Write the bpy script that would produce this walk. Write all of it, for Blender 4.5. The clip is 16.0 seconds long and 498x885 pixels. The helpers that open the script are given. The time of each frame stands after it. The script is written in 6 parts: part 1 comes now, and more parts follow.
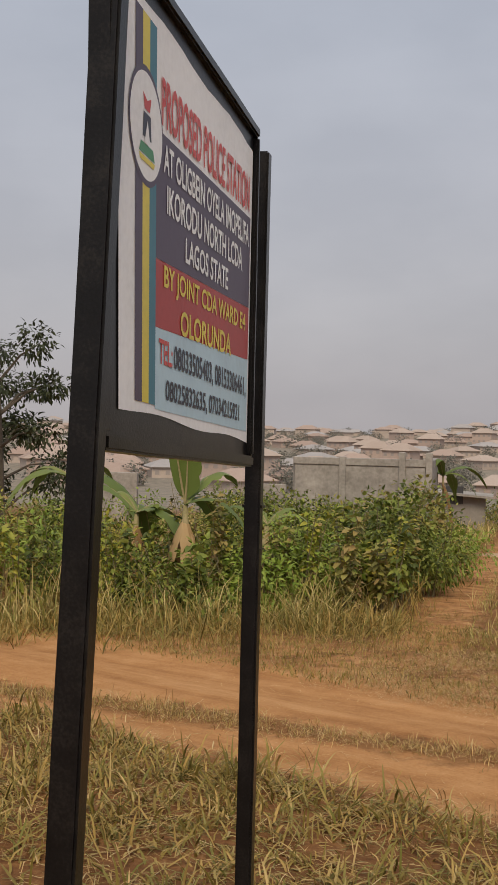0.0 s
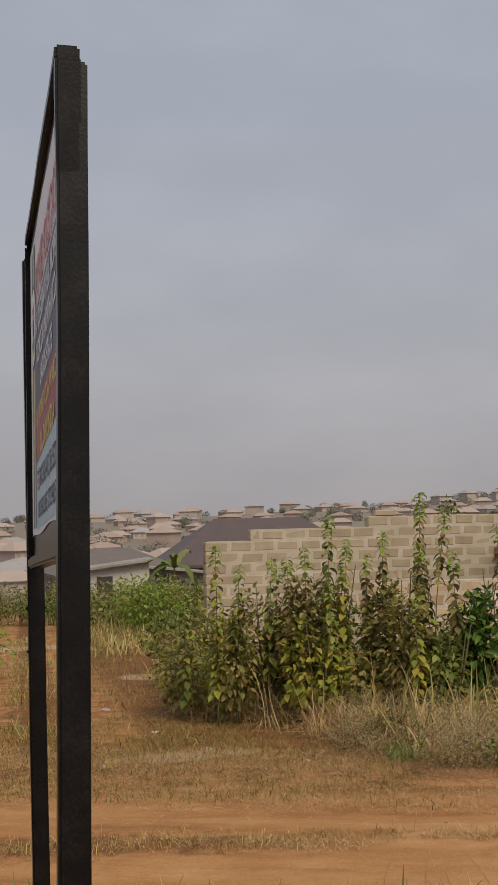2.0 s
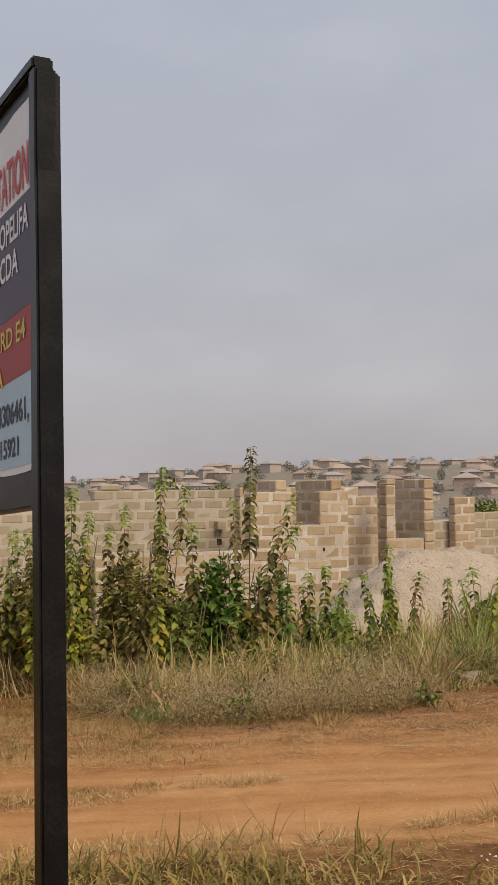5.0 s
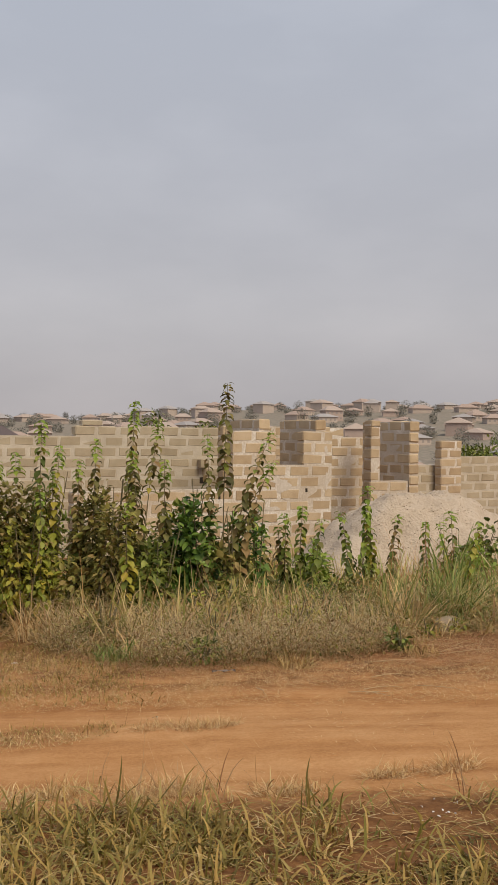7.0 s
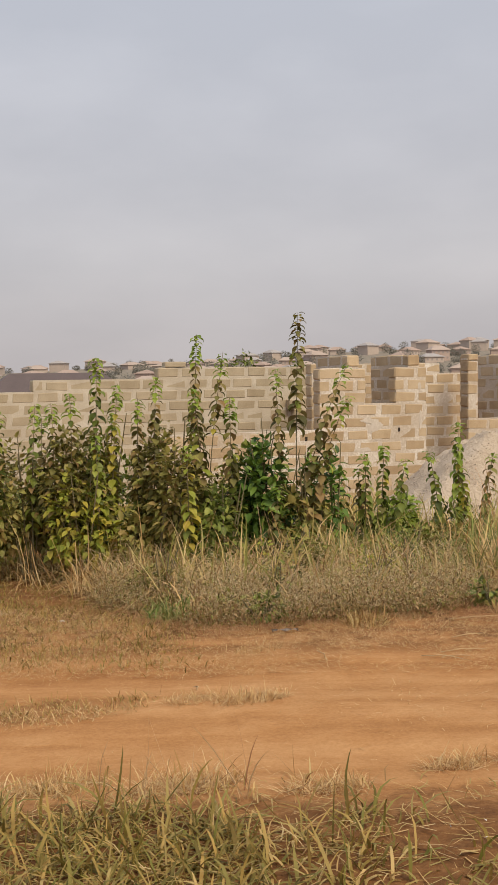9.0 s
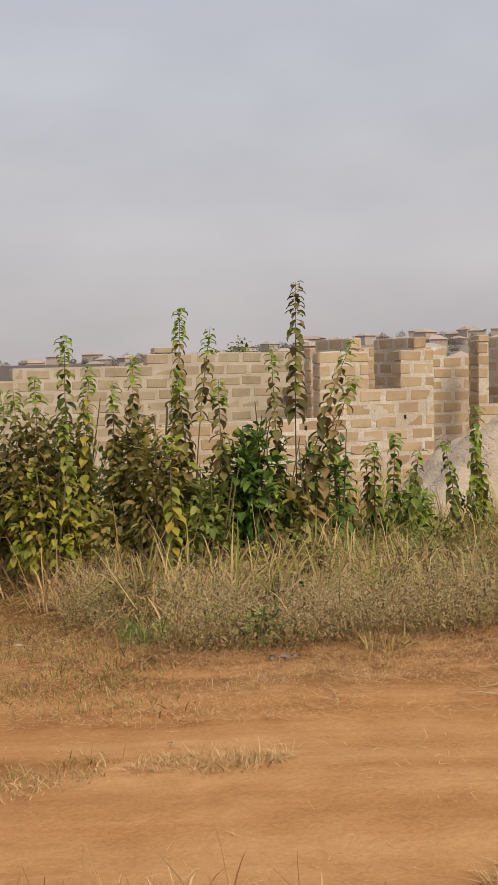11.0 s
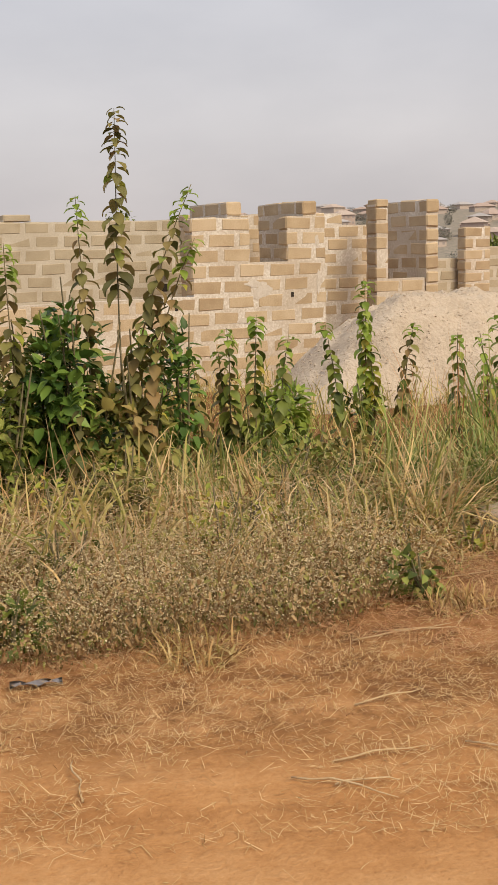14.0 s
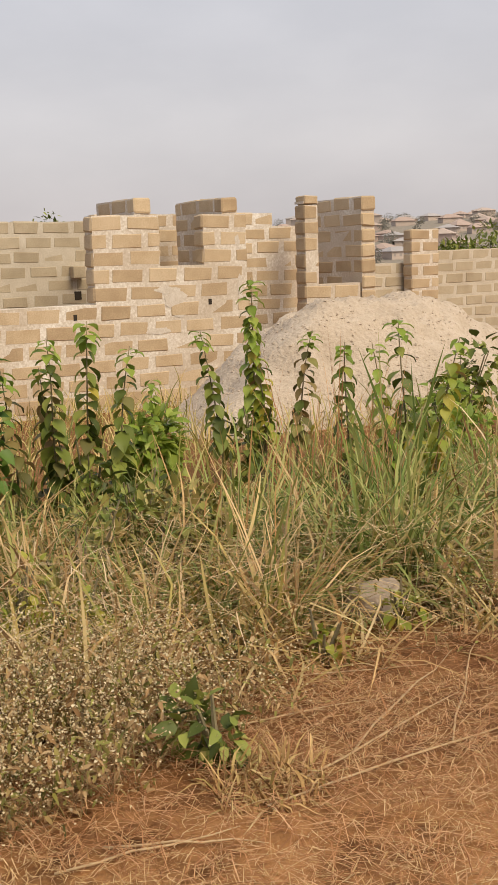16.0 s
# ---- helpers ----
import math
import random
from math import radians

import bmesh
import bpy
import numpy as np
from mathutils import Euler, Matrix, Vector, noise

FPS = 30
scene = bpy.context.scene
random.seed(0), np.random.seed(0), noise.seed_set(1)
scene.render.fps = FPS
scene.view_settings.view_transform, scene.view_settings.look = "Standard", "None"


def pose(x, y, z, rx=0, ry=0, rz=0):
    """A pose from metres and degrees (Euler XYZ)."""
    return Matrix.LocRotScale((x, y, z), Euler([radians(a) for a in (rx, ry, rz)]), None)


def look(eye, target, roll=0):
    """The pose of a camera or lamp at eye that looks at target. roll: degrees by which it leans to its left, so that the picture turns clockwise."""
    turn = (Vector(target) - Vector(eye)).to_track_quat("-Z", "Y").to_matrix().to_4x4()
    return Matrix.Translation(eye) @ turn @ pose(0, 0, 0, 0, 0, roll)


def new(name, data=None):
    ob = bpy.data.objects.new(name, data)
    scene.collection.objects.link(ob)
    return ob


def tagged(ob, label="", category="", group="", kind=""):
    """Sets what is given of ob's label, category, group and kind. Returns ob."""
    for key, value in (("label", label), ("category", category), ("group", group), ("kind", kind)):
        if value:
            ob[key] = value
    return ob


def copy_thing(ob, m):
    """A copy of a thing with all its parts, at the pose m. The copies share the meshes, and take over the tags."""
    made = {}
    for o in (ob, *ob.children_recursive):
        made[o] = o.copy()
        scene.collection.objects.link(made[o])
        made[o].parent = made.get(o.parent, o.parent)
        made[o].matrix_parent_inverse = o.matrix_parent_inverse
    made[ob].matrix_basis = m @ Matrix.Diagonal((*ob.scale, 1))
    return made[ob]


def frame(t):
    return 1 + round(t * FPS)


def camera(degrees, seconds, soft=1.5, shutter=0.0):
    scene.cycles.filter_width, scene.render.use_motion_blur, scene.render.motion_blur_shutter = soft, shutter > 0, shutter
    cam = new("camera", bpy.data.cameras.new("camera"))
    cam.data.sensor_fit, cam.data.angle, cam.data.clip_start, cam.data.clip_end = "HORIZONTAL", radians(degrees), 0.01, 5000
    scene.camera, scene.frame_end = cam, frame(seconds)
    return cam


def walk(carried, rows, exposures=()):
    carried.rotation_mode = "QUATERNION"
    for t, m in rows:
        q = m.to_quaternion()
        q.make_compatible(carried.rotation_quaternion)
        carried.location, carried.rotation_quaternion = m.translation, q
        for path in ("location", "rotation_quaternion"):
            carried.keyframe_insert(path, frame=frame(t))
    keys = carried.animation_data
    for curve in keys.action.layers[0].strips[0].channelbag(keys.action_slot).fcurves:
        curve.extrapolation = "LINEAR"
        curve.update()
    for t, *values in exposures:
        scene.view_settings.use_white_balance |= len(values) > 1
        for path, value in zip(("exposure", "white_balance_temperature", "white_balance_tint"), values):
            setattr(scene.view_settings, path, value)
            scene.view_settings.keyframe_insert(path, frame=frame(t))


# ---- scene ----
cam = camera(25.3, 16.0, soft=1.0)
METRES, EYE, TILT, LEAN, TURN = 8.3, 1.47, -3.45, 1.33, 12.3
ROWS = [
    (0.0, 0.0, 0.0, 0.0, -0.08, 2.8, -2.6),
    (0.5, -0.0126, 0.0016, 0.0005, 0.29, 4.21, -1.5),
    (1.0, -0.0254, 0.0115, 0.0013, -5.94, 6.68, 1.0),
    (1.2, -0.0344, 0.0129, -0.0007, -11.69, 7.26, 1.5),
    (1.5, -0.0541, 0.0118, -0.0031, -19.33, 7.98, 1.95),
    (2.0, -0.0841, 0.0035, -0.0007, -26.72, 7.82, 1.73),
    (2.5, -0.1009, -0.0037, -0.0002, -27.73, 7.83, 1.08),
    (3.0, -0.1165, -0.004, -0.0011, -27.67, 8.09, 0.02),
    (3.5, -0.126, -0.0018, -0.0036, -29.03, 8.08, 0.23),
    (4.0, -0.1347, -0.002, -0.0042, -34.8, 7.72, 0.82),
    (4.5, -0.1402, -0.0023, -0.0048, -39.57, 6.88, 1.65),
    (5.0, -0.1398, -0.002, -0.0051, -41.71, 6.09, 2.05),
    (7.5, -0.0755, 0.0251, -0.0066, -42.14, 2.75, 0.63),
    (8.0, -0.0482, 0.0415, -0.0069, -42.0, 2.82, 0.7),
    (8.5, -0.0228, 0.0551, -0.01, -41.94, 1.59, 1.12),
    (9.0, 0.0066, 0.0734, -0.0109, -36.68, 0.2, 1.85),
    (11.5, 0.1403, 0.231, -0.0142, -36.96, -0.59, 2.99),
    (12.0, 0.1775, 0.2586, -0.014, -36.07, -2.87, 4.16),
    (12.5, 0.2093, 0.2876, -0.0144, -36.47, -5.49, 2.9),
    (13.0, 0.2478, 0.3193, -0.013, -40.95, -6.49, 2.49),
    (13.5, 0.2899, 0.3546, -0.012, -41.4, -6.68, 3.26),
    (14.0, 0.3395, 0.381, -0.0115, -41.47, -6.71, 2.96),
    (14.5, 0.3898, 0.4079, -0.0167, -41.24, -6.38, 3.22),
    (15.0, 0.4432, 0.4366, -0.0204, -41.32, -6.42, 2.81),
    (15.5, 0.4954, 0.461, -0.0223, -41.91, -6.13, 2.82),
    (16.0, 0.5455, 0.4775, -0.0209, -42.94, -6.17, 3.3),
]
walk(cam, [(t, pose(0, 0, EYE, TILT, LEAN, TURN) @ pose(METRES * x, METRES * y, METRES * z, 90 + pitch, roll, yaw)) for t, x, y, z, yaw, pitch, roll in ROWS],
     [(0.0, 0.0, 6500, 10), (0.5, 0.05, 6500, 10), (1.0, -0.34, 6450, 10), (1.5, -0.3, 6450, 10), (2.5, -0.12, 6500, 10), (3.5, -0.1, 6550, 10),
      (5.0, 0.04, 6550, 10), (8.0, 0.1, 6600, 10), (9.0, 0.26, 6650, 10), (11.5, 0.22, 6700, 10), (12.5, 0.38, 6750, 10), (16.0, 0.46, 6750, 10)])

# ---------- world, sun, exposure ----------
SUN_EL, SUN_AZ = 48.0, 168.0          # degrees above the horizon; degrees clockwise from +y
world = bpy.data.worlds.new("hazy_sky")
scene.world = world
world.use_nodes = True
wn, wl = world.node_tree.nodes, world.node_tree.links
wn.clear()
sky = wn.new("ShaderNodeTexSky")
sky.sky_type, sky.sun_disc = "NISHITA", False
sky.sun_elevation, sky.sun_rotation = radians(SUN_EL), radians(SUN_AZ)
sky.air_density, sky.dust_density, sky.ozone_density = 1.0, 6.0, 1.5
coord = wn.new("ShaderNodeTexCoord")
sep = wn.new("ShaderNodeSeparateXYZ")
wl.new(coord.outputs["Generated"], sep.inputs[0])
haze = wn.new("ShaderNodeValToRGB")
for k, (p, c) in enumerate(((0.0, (5.05, 4.75, 4.85, 1)), (0.10, (5.35, 5.25, 5.5, 1)), (0.35, (5.2, 5.5, 6.2, 1)), (1.0, (4.8, 5.3, 6.3, 1)))):
    e = haze.color_ramp.elements[k] if k < 2 else haze.color_ramp.elements.new(p)
    e.position, e.color = p, c
wl.new(sep.outputs["Z"], haze.inputs[0])
cmap = wn.new("ShaderNodeMapping")
cmap.inputs["Scale"].default_value = (1.0, 1.0, 2.2)
wl.new(coord.outputs["Generated"], cmap.inputs[0])
cloud = wn.new("ShaderNodeTexNoise")
cloud.inputs["Scale"].default_value, cloud.inputs["Detail"].default_value, cloud.inputs["Roughness"].default_value = 4.2, 6, 0.5
wl.new(cmap.outputs[0], cloud.inputs["Vector"])
cramp = wn.new("ShaderNodeValToRGB")
cramp.color_ramp.elements[0].position, cramp.color_ramp.elements[0].color = 0.40, (0.95, 0.95, 0.955, 1)
cramp.color_ramp.elements[1].position, cramp.color_ramp.elements[1].color = 0.75, (1.10, 1.09, 1.08, 1)
wl.new(cloud.outputs["Fac"], cramp.inputs[0])
veil = wn.new("ShaderNodeMix")
veil.data_type = "RGBA"
veil.inputs[0].default_value = 0.86
wl.new(sky.outputs[0], veil.inputs[6])
wl.new(haze.outputs[0], veil.inputs[7])
clouded = wn.new("ShaderNodeMix")
clouded.data_type, clouded.blend_type = "RGBA", "MULTIPLY"
clouded.inputs[0].default_value = 1.0
wl.new(veil.outputs[2], clouded.inputs[6])
wl.new(cramp.outputs[0], clouded.inputs[7])
bg = wn.new("ShaderNodeBackground")
bg.inputs["Strength"].default_value = 0.095
wl.new(clouded.outputs[2], bg.inputs[0])
wout = wn.new("ShaderNodeOutputWorld")
wl.new(bg.outputs[0], wout.inputs[0])

sun = new("sun", bpy.data.lights.new("sun", "SUN"))
sun.data.energy, sun.data.angle, sun.data.color = 2.25, radians(28), (1.0, 0.86, 0.64)
sx, sy = math.sin(radians(SUN_AZ)), math.cos(radians(SUN_AZ))
ce, se = math.cos(radians(SUN_EL)), math.sin(radians(SUN_EL))
sun.matrix_world = look((sx * ce * 60, sy * ce * 60, se * 60), (0, 0, 0))


# ---------- materials ----------
def material(name, colours, scale=4.0, fine=40.0, rough=0.85, bump=0.3, bump_dist=0.004, spread=0.0, island=False, metal=0.0, detail=6, sheen=0.0):
    """Two-scale noise over a ramp of colours, with relief. spread: lightness variation from piece to piece."""
    m = bpy.data.materials.new(name)
    m.use_nodes = True
    n, l = m.node_tree.nodes, m.node_tree.links
    b = n["Principled BSDF"]
    geo = n.new("ShaderNodeNewGeometry")
    big = n.new("ShaderNodeTexNoise")
    big.inputs["Scale"].default_value, big.inputs["Detail"].default_value = scale, detail
    small = n.new("ShaderNodeTexNoise")
    small.inputs["Scale"].default_value, small.inputs["Detail"].default_value = fine, 4
    l.new(geo.outputs["Position"], big.inputs["Vector"])
    l.new(geo.outputs["Position"], small.inputs["Vector"])
    mixn = n.new("ShaderNodeMath")
    mixn.operation = "MULTIPLY_ADD"
    mixn.inputs[1].default_value = 0.45
    l.new(small.outputs["Fac"], mixn.inputs[0])
    half = n.new("ShaderNodeMath")
    half.operation = "MULTIPLY"
    half.inputs[1].default_value = 0.55
    l.new(big.outputs["Fac"], half.inputs[0])
    l.new(half.outputs[0], mixn.inputs[2])
    fac = mixn.outputs[0]
    if spread:
        rnd = n.new("ShaderNodeNewGeometry").outputs["Random Per Island"] if island else n.new("ShaderNodeObjectInfo").outputs["Random"]
        off = n.new("ShaderNodeMath")
        off.operation = "MULTIPLY_ADD"
        off.inputs[1].default_value = spread
        l.new(rnd, off.inputs[0])
        sub = n.new("ShaderNodeMath")
        sub.operation = "SUBTRACT"
        l.new(fac, sub.inputs[0])
        sub.inputs[1].default_value = spread / 2
        l.new(sub.outputs[0], off.inputs[2])
        fac = off.outputs[0]
    ramp = n.new("ShaderNodeValToRGB")
    k = len(colours)
    while len(ramp.color_ramp.elements) < k:
        ramp.color_ramp.elements.new(0.5)
    for i, c in enumerate(colours):
        e = ramp.color_ramp.elements[i]
        e.position = 0.5 if k == 1 else 0.28 + 0.44 * i / (k - 1)
        e.color = (*c, 1)
    l.new(fac, ramp.inputs[0])
    l.new(ramp.outputs[0], b.inputs["Base Color"])
    b.inputs["Roughness"].default_value, b.inputs["Metallic"].default_value = rough, metal
    b.inputs["Specular IOR Level"].default_value = 0.35
    if bump:
        bp = n.new("ShaderNodeBump")
        bp.inputs["Strength"].default_value, bp.inputs["Distance"].default_value = bump, bump_dist
        l.new(mixn.outputs[0], bp.inputs["Height"])
        l.new(bp.outputs[0], b.inputs["Normal"])
    return m


def leafy(name, colours, rough=0.55, through_light=0.25, spread=0.9):
    """Leaves and blades: colour by island, a little light let through."""
    m = bpy.data.materials.new(name)
    m.use_nodes = True
    n, l = m.node_tree.nodes, m.node_tree.links
    b = n["Principled BSDF"]
    geo = n.new("ShaderNodeNewGeometry")
    info = n.new("ShaderNodeObjectInfo")
    addr = n.new("ShaderNodeMath")
    addr.operation = "ADD"
    l.new(geo.outputs["Random Per Island"], addr.inputs[0])
    l.new(info.outputs["Random"], addr.inputs[1])
    fr = n.new("ShaderNodeMath")
    fr.operation = "FRACT"
    l.new(addr.outputs[0], fr.inputs[0])
    tex = n.new("ShaderNodeTexNoise")
    tex.inputs["Scale"].default_value, tex.inputs["Detail"].default_value = 2.2, 5
    l.new(geo.outputs["Position"], tex.inputs["Vector"])
    mx = n.new("ShaderNodeMix")
    mx.inputs[0].default_value = 0.25
    l.new(fr.outputs[0], mx.inputs[2])
    l.new(tex.outputs["Fac"], mx.inputs[3])
    ramp = n.new("ShaderNodeValToRGB")
    k = len(colours)
    while len(ramp.color_ramp.elements) < k:
        ramp.color_ramp.elements.new(0.5)
    for i, c in enumerate(colours):
        e = ramp.color_ramp.elements[i]
        e.position = 0.08 + 0.84 * i / max(1, k - 1)
        e.color = (*c, 1)
    l.new(mx.outputs[0], ramp.inputs[0])
    l.new(ramp.outputs[0], b.inputs["Base Color"])
    b.inputs["Roughness"].default_value = rough
    b.inputs["Specular IOR Level"].default_value = 0.3
    tr = n.new("ShaderNodeBsdfTranslucent")
    l.new(ramp.outputs[0], tr.inputs["Color"])
    ms = n.new("ShaderNodeMixShader")
    ms.inputs[0].default_value = through_light
    l.new(b.outputs[0], ms.inputs[1])
    l.new(tr.outputs[0], ms.inputs[2])
    l.new(ms.outputs[0], n["Material Output"].inputs[0])
    return m


PAINT_BLACK = material("black_gloss_paint", [(0.004, 0.0037, 0.004), (0.009, 0.0083, 0.0083), (0.026, 0.023, 0.021)], 14, 210, 0.30, 0.2, 0.003)
PAINT_BLACK.node_tree.nodes["Principled BSDF"].inputs["Specular IOR Level"].default_value = 0.22
RUST = material("rusted_steel", [(0.05, 0.03, 0.02), (0.14, 0.08, 0.045)], 20, 200, 0.8, 0.5)
BLOCK = material("sandcrete_block", [(0.375, 0.27, 0.165), (0.48, 0.36, 0.228), (0.58, 0.455, 0.31)], 3.6, 60, 0.93, 0.7, 0.008, spread=0.28)
BLOCK_GREY = material("pale_sandcrete_block", [(0.33, 0.265, 0.178), (0.42, 0.345, 0.24), (0.51, 0.425, 0.31)], 3.0, 60, 0.93, 0.5, 0.006, spread=0.16)
MORTAR = material("pale_mortar", [(0.42, 0.33, 0.24), (0.57, 0.49, 0.40), (0.84, 0.80, 0.74)], 1.4, 40, 0.95, 0.7, 0.01)
CONCRETE = material("weathered_concrete", [(0.20, 0.18, 0.16), (0.33, 0.30, 0.27), (0.46, 0.42, 0.38)], 1.3, 9, 0.92, 0.3, 0.01)
SAND = material("pale_sand", [(0.36, 0.285, 0.21), (0.48, 0.39, 0.30), (0.57, 0.475, 0.38)], 2.2, 24, 0.97, 1.0, 0.05)
LATERITE = material("red_laterite_soil", [(0.30, 0.13, 0.06), (0.42, 0.19, 0.09)], 3, 40, 0.95, 0.7, 0.02)
STONE = material("pale_stone", [(0.40, 0.31, 0.24), (0.55, 0.46, 0.38)], 8, 60, 0.9, 0.5)
BARK = material("grey_bark", [(0.07, 0.055, 0.04), (0.15, 0.12, 0.09)], 10, 60, 0.9, 0.6, 0.01)
STEM = material("brown_green_stem", [(0.13, 0.11, 0.06), (0.24, 0.20, 0.11)], 12, 80, 0.8, 0.3, spread=0.3)
PSEUDO = material("banana_stem", [(0.17, 0.15, 0.06), (0.30, 0.25, 0.12), (0.36, 0.25, 0.14)], 5, 30, 0.7, 0.3)

GRASS_DRY = leafy("dry_grass_blades", [(0.15, 0.075, 0.028), (0.40, 0.24, 0.09), (0.68, 0.46, 0.205), (0.36, 0.275, 0.085), (0.82, 0.63, 0.36)], 0.7, 0.22)
GRASS_STRAW = leafy("reddish_straw", [(0.22, 0.095, 0.045), (0.46, 0.25, 0.12), (0.66, 0.45, 0.25), (0.36, 0.19, 0.09)], 0.75, 0.2)
GRASS_MIX = leafy("half_green_grass", [(0.10, 0.115, 0.025), (0.31, 0.29, 0.07), (0.56, 0.42, 0.155), (0.72, 0.55, 0.26), (0.25, 0.29, 0.06)], 0.6, 0.25)
VERGE = leafy("verge_grass_blades", [(0.085, 0.07, 0.014), (0.265, 0.20, 0.047), (0.50, 0.325, 0.105), (0.175, 0.17, 0.034), (0.67, 0.46, 0.195)], 0.6, 0.18)
GRASS_GREEN = leafy("green_grass_blades", [(0.075, 0.12, 0.025), (0.20, 0.27, 0.065), (0.36, 0.38, 0.12), (0.54, 0.45, 0.20)], 0.55, 0.25)
LEAF_GREEN = leafy("green_leaves", [(0.045, 0.06, 0.012), (0.115, 0.15, 0.027), (0.21, 0.25, 0.048), (0.37, 0.38, 0.085)], 0.5, 0.25)
LEAF_BRIGHT = leafy("bright_green_leaves", [(0.16, 0.24, 0.035), (0.27, 0.36, 0.055), (0.39, 0.45, 0.095)], 0.45, 0.33)
LEAF_DEEP = leafy("deep_green_leaves", [(0.04, 0.085, 0.018), (0.085, 0.16, 0.03), (0.15, 0.25, 0.045), (0.23, 0.33, 0.06)], 0.45, 0.25)
LEAF_OLIVE = leafy("olive_brown_leaves", [(0.075, 0.07, 0.02), (0.19, 0.18, 0.05), (0.32, 0.30, 0.075), (0.37, 0.255, 0.10), (0.32, 0.35, 0.085)], 0.6, 0.25)
LEAF_BROWN = leafy("brownish_stalk_leaves", [(0.075, 0.07, 0.026), (0.15, 0.14, 0.045), (0.23, 0.21, 0.06), (0.30, 0.19, 0.08), (0.22, 0.25, 0.065)], 0.6, 0.25)
LEAF_YELLOW = leafy("yellowing_leaves", [(0.22, 0.28, 0.04), (0.36, 0.37, 0.06), (0.48, 0.37, 0.06)], 0.5, 0.3)
LEAF_DARK = leafy("dark_tree_leaves", [(0.03, 0.04, 0.018), (0.05, 0.06, 0.025), (0.08, 0.09, 0.035)], 0.6, 0.15)
LEAF_DEAD = leafy("dead_brown_leaves", [(0.20, 0.11, 0.045), (0.37, 0.23, 0.105), (0.50, 0.35, 0.18)], 0.8, 0.15)
BANANA_LEAF = leafy("banana_leaf_green", [(0.10, 0.14, 0.03), (0.15, 0.20, 0.045), (0.24, 0.26, 0.07)], 0.5, 0.15)
FLOWER = leafy("cream_seed_heads", [(0.44, 0.33, 0.17), (0.58, 0.46, 0.27), (0.72, 0.61, 0.40)], 0.8, 0.2)
WEED_STEM = leafy("brown_weed_stems", [(0.28, 0.17, 0.08), (0.38, 0.26, 0.13), (0.30, 0.26, 0.10)], 0.8, 0.1)


# ---------- plan ----------
# The track and the block walls run along U; N is the way across them.
UA = radians(-27.0)
U, N = (math.cos(UA), math.sin(UA)), (-math.sin(UA), math.cos(UA))


def plan(s, n):
    return s * U[0] + n * N[0], s * U[1] + n * N[1]


def across(x, y):
    return x * N[0] + y * N[1]


def along(x, y):
    return x * U[0] + y * U[1]


def smooth(a, b, x):
    t = np.clip((x - a) / (b - a), 0, 1)
    return t * t * (3 - 2 * t)


def wob(x, y, k, seed=0.0):
    """A cheap smooth wave noise, between -1 and 1, for arrays and numbers."""
    return (np.sin(k * x * 1.0 + seed) * np.cos(k * y * 1.3 + seed * 2.1) + np.sin(k * 2.3 * (x + 0.6 * y) + seed * 3.7) * 0.5 + np.cos(k * 4.1 * (y - 0.4 * x) + seed) * 0.25) / 1.75


def height(x, y):
    """The ground's height: it falls gently ahead, dips into a valley and climbs a far hillside."""
    x, y = np.asarray(x, float), np.asarray(y, float)
    r = np.hypot(x, y)
    n = across(x, y)
    az = np.arctan2(x, y)
    z = -0.052 * np.clip(y, -25, 66) - 8.0 * smooth(66, 240, r)
    ahead = smooth(-0.35, 0.3, y / np.maximum(r, 1e-6))
    crest = 11.0 + 21 * smooth(-0.2, 0.75, az) + 2.2 * np.sin(az * 11 + 1.0) + 1.2 * np.sin(az * 27)
    z = z + crest * (0.3 + 0.7 * ahead) * smooth(230, 880, r)
    near = 1 - smooth(9, 40, r)
    rut = np.exp(-((n - 6.55 - 0.1 * wob(x, y, 0.7)) / 0.42) ** 2) + np.exp(-((n - 5.05 - 0.1 * wob(x, y, 0.6, 2)) / 0.42) ** 2)
    z = z + near * (0.012 * wob(x, y, 2.1) + 0.007 * wob(x, y, 7.0, 1.0) - 0.03 * rut)
    return z


def ground_z(x, y):
    return float(height(x, y))


def part(name, bm, mat, parent=None, label=""):
    me = bpy.data.meshes.new(name)
    if isinstance(bm, tuple):
        me.from_pydata(*bm)
    else:
        bm.to_mesh(me)
        bm.free()
    for mm in (mat if isinstance(mat, (list, tuple)) else [mat]):
        me.materials.append(mm)
    ob = new(name, me)
    ob.parent = parent
    if label:
        ob["label"] = label
    return ob


def shade_smooth(ob):
    ob.data.polygons.foreach_set("use_smooth", [True] * len(ob.data.polygons))
    return ob


def box(bm, x0, x1, y0, y1, z0, z1, bevel=0.0, m=None):
    vs = [bm.verts.new(p) for p in ((x0, y0, z0), (x1, y0, z0), (x1, y1, z0), (x0, y1, z0), (x0, y0, z1), (x1, y0, z1), (x1, y1, z1), (x0, y1, z1))]
    fs = [bm.faces.new([vs[i] for i in q]) for q in ((3, 2, 1, 0), (4, 5, 6, 7), (0, 1, 5, 4), (1, 2, 6, 5), (2, 3, 7, 6), (3, 0, 4, 7))]
    if bevel:
        es = list({e for f in fs for e in f.edges})
        r = bmesh.ops.bevel(bm, geom=es, offset=bevel, segments=2, affect="EDGES", profile=0.5)
        vs = list({v for f in r["faces"] for v in f.verts} | {v for v in vs if v.is_valid})
    if m is not None:
        bmesh.ops.transform(bm, matrix=m, verts=vs)
    return bm


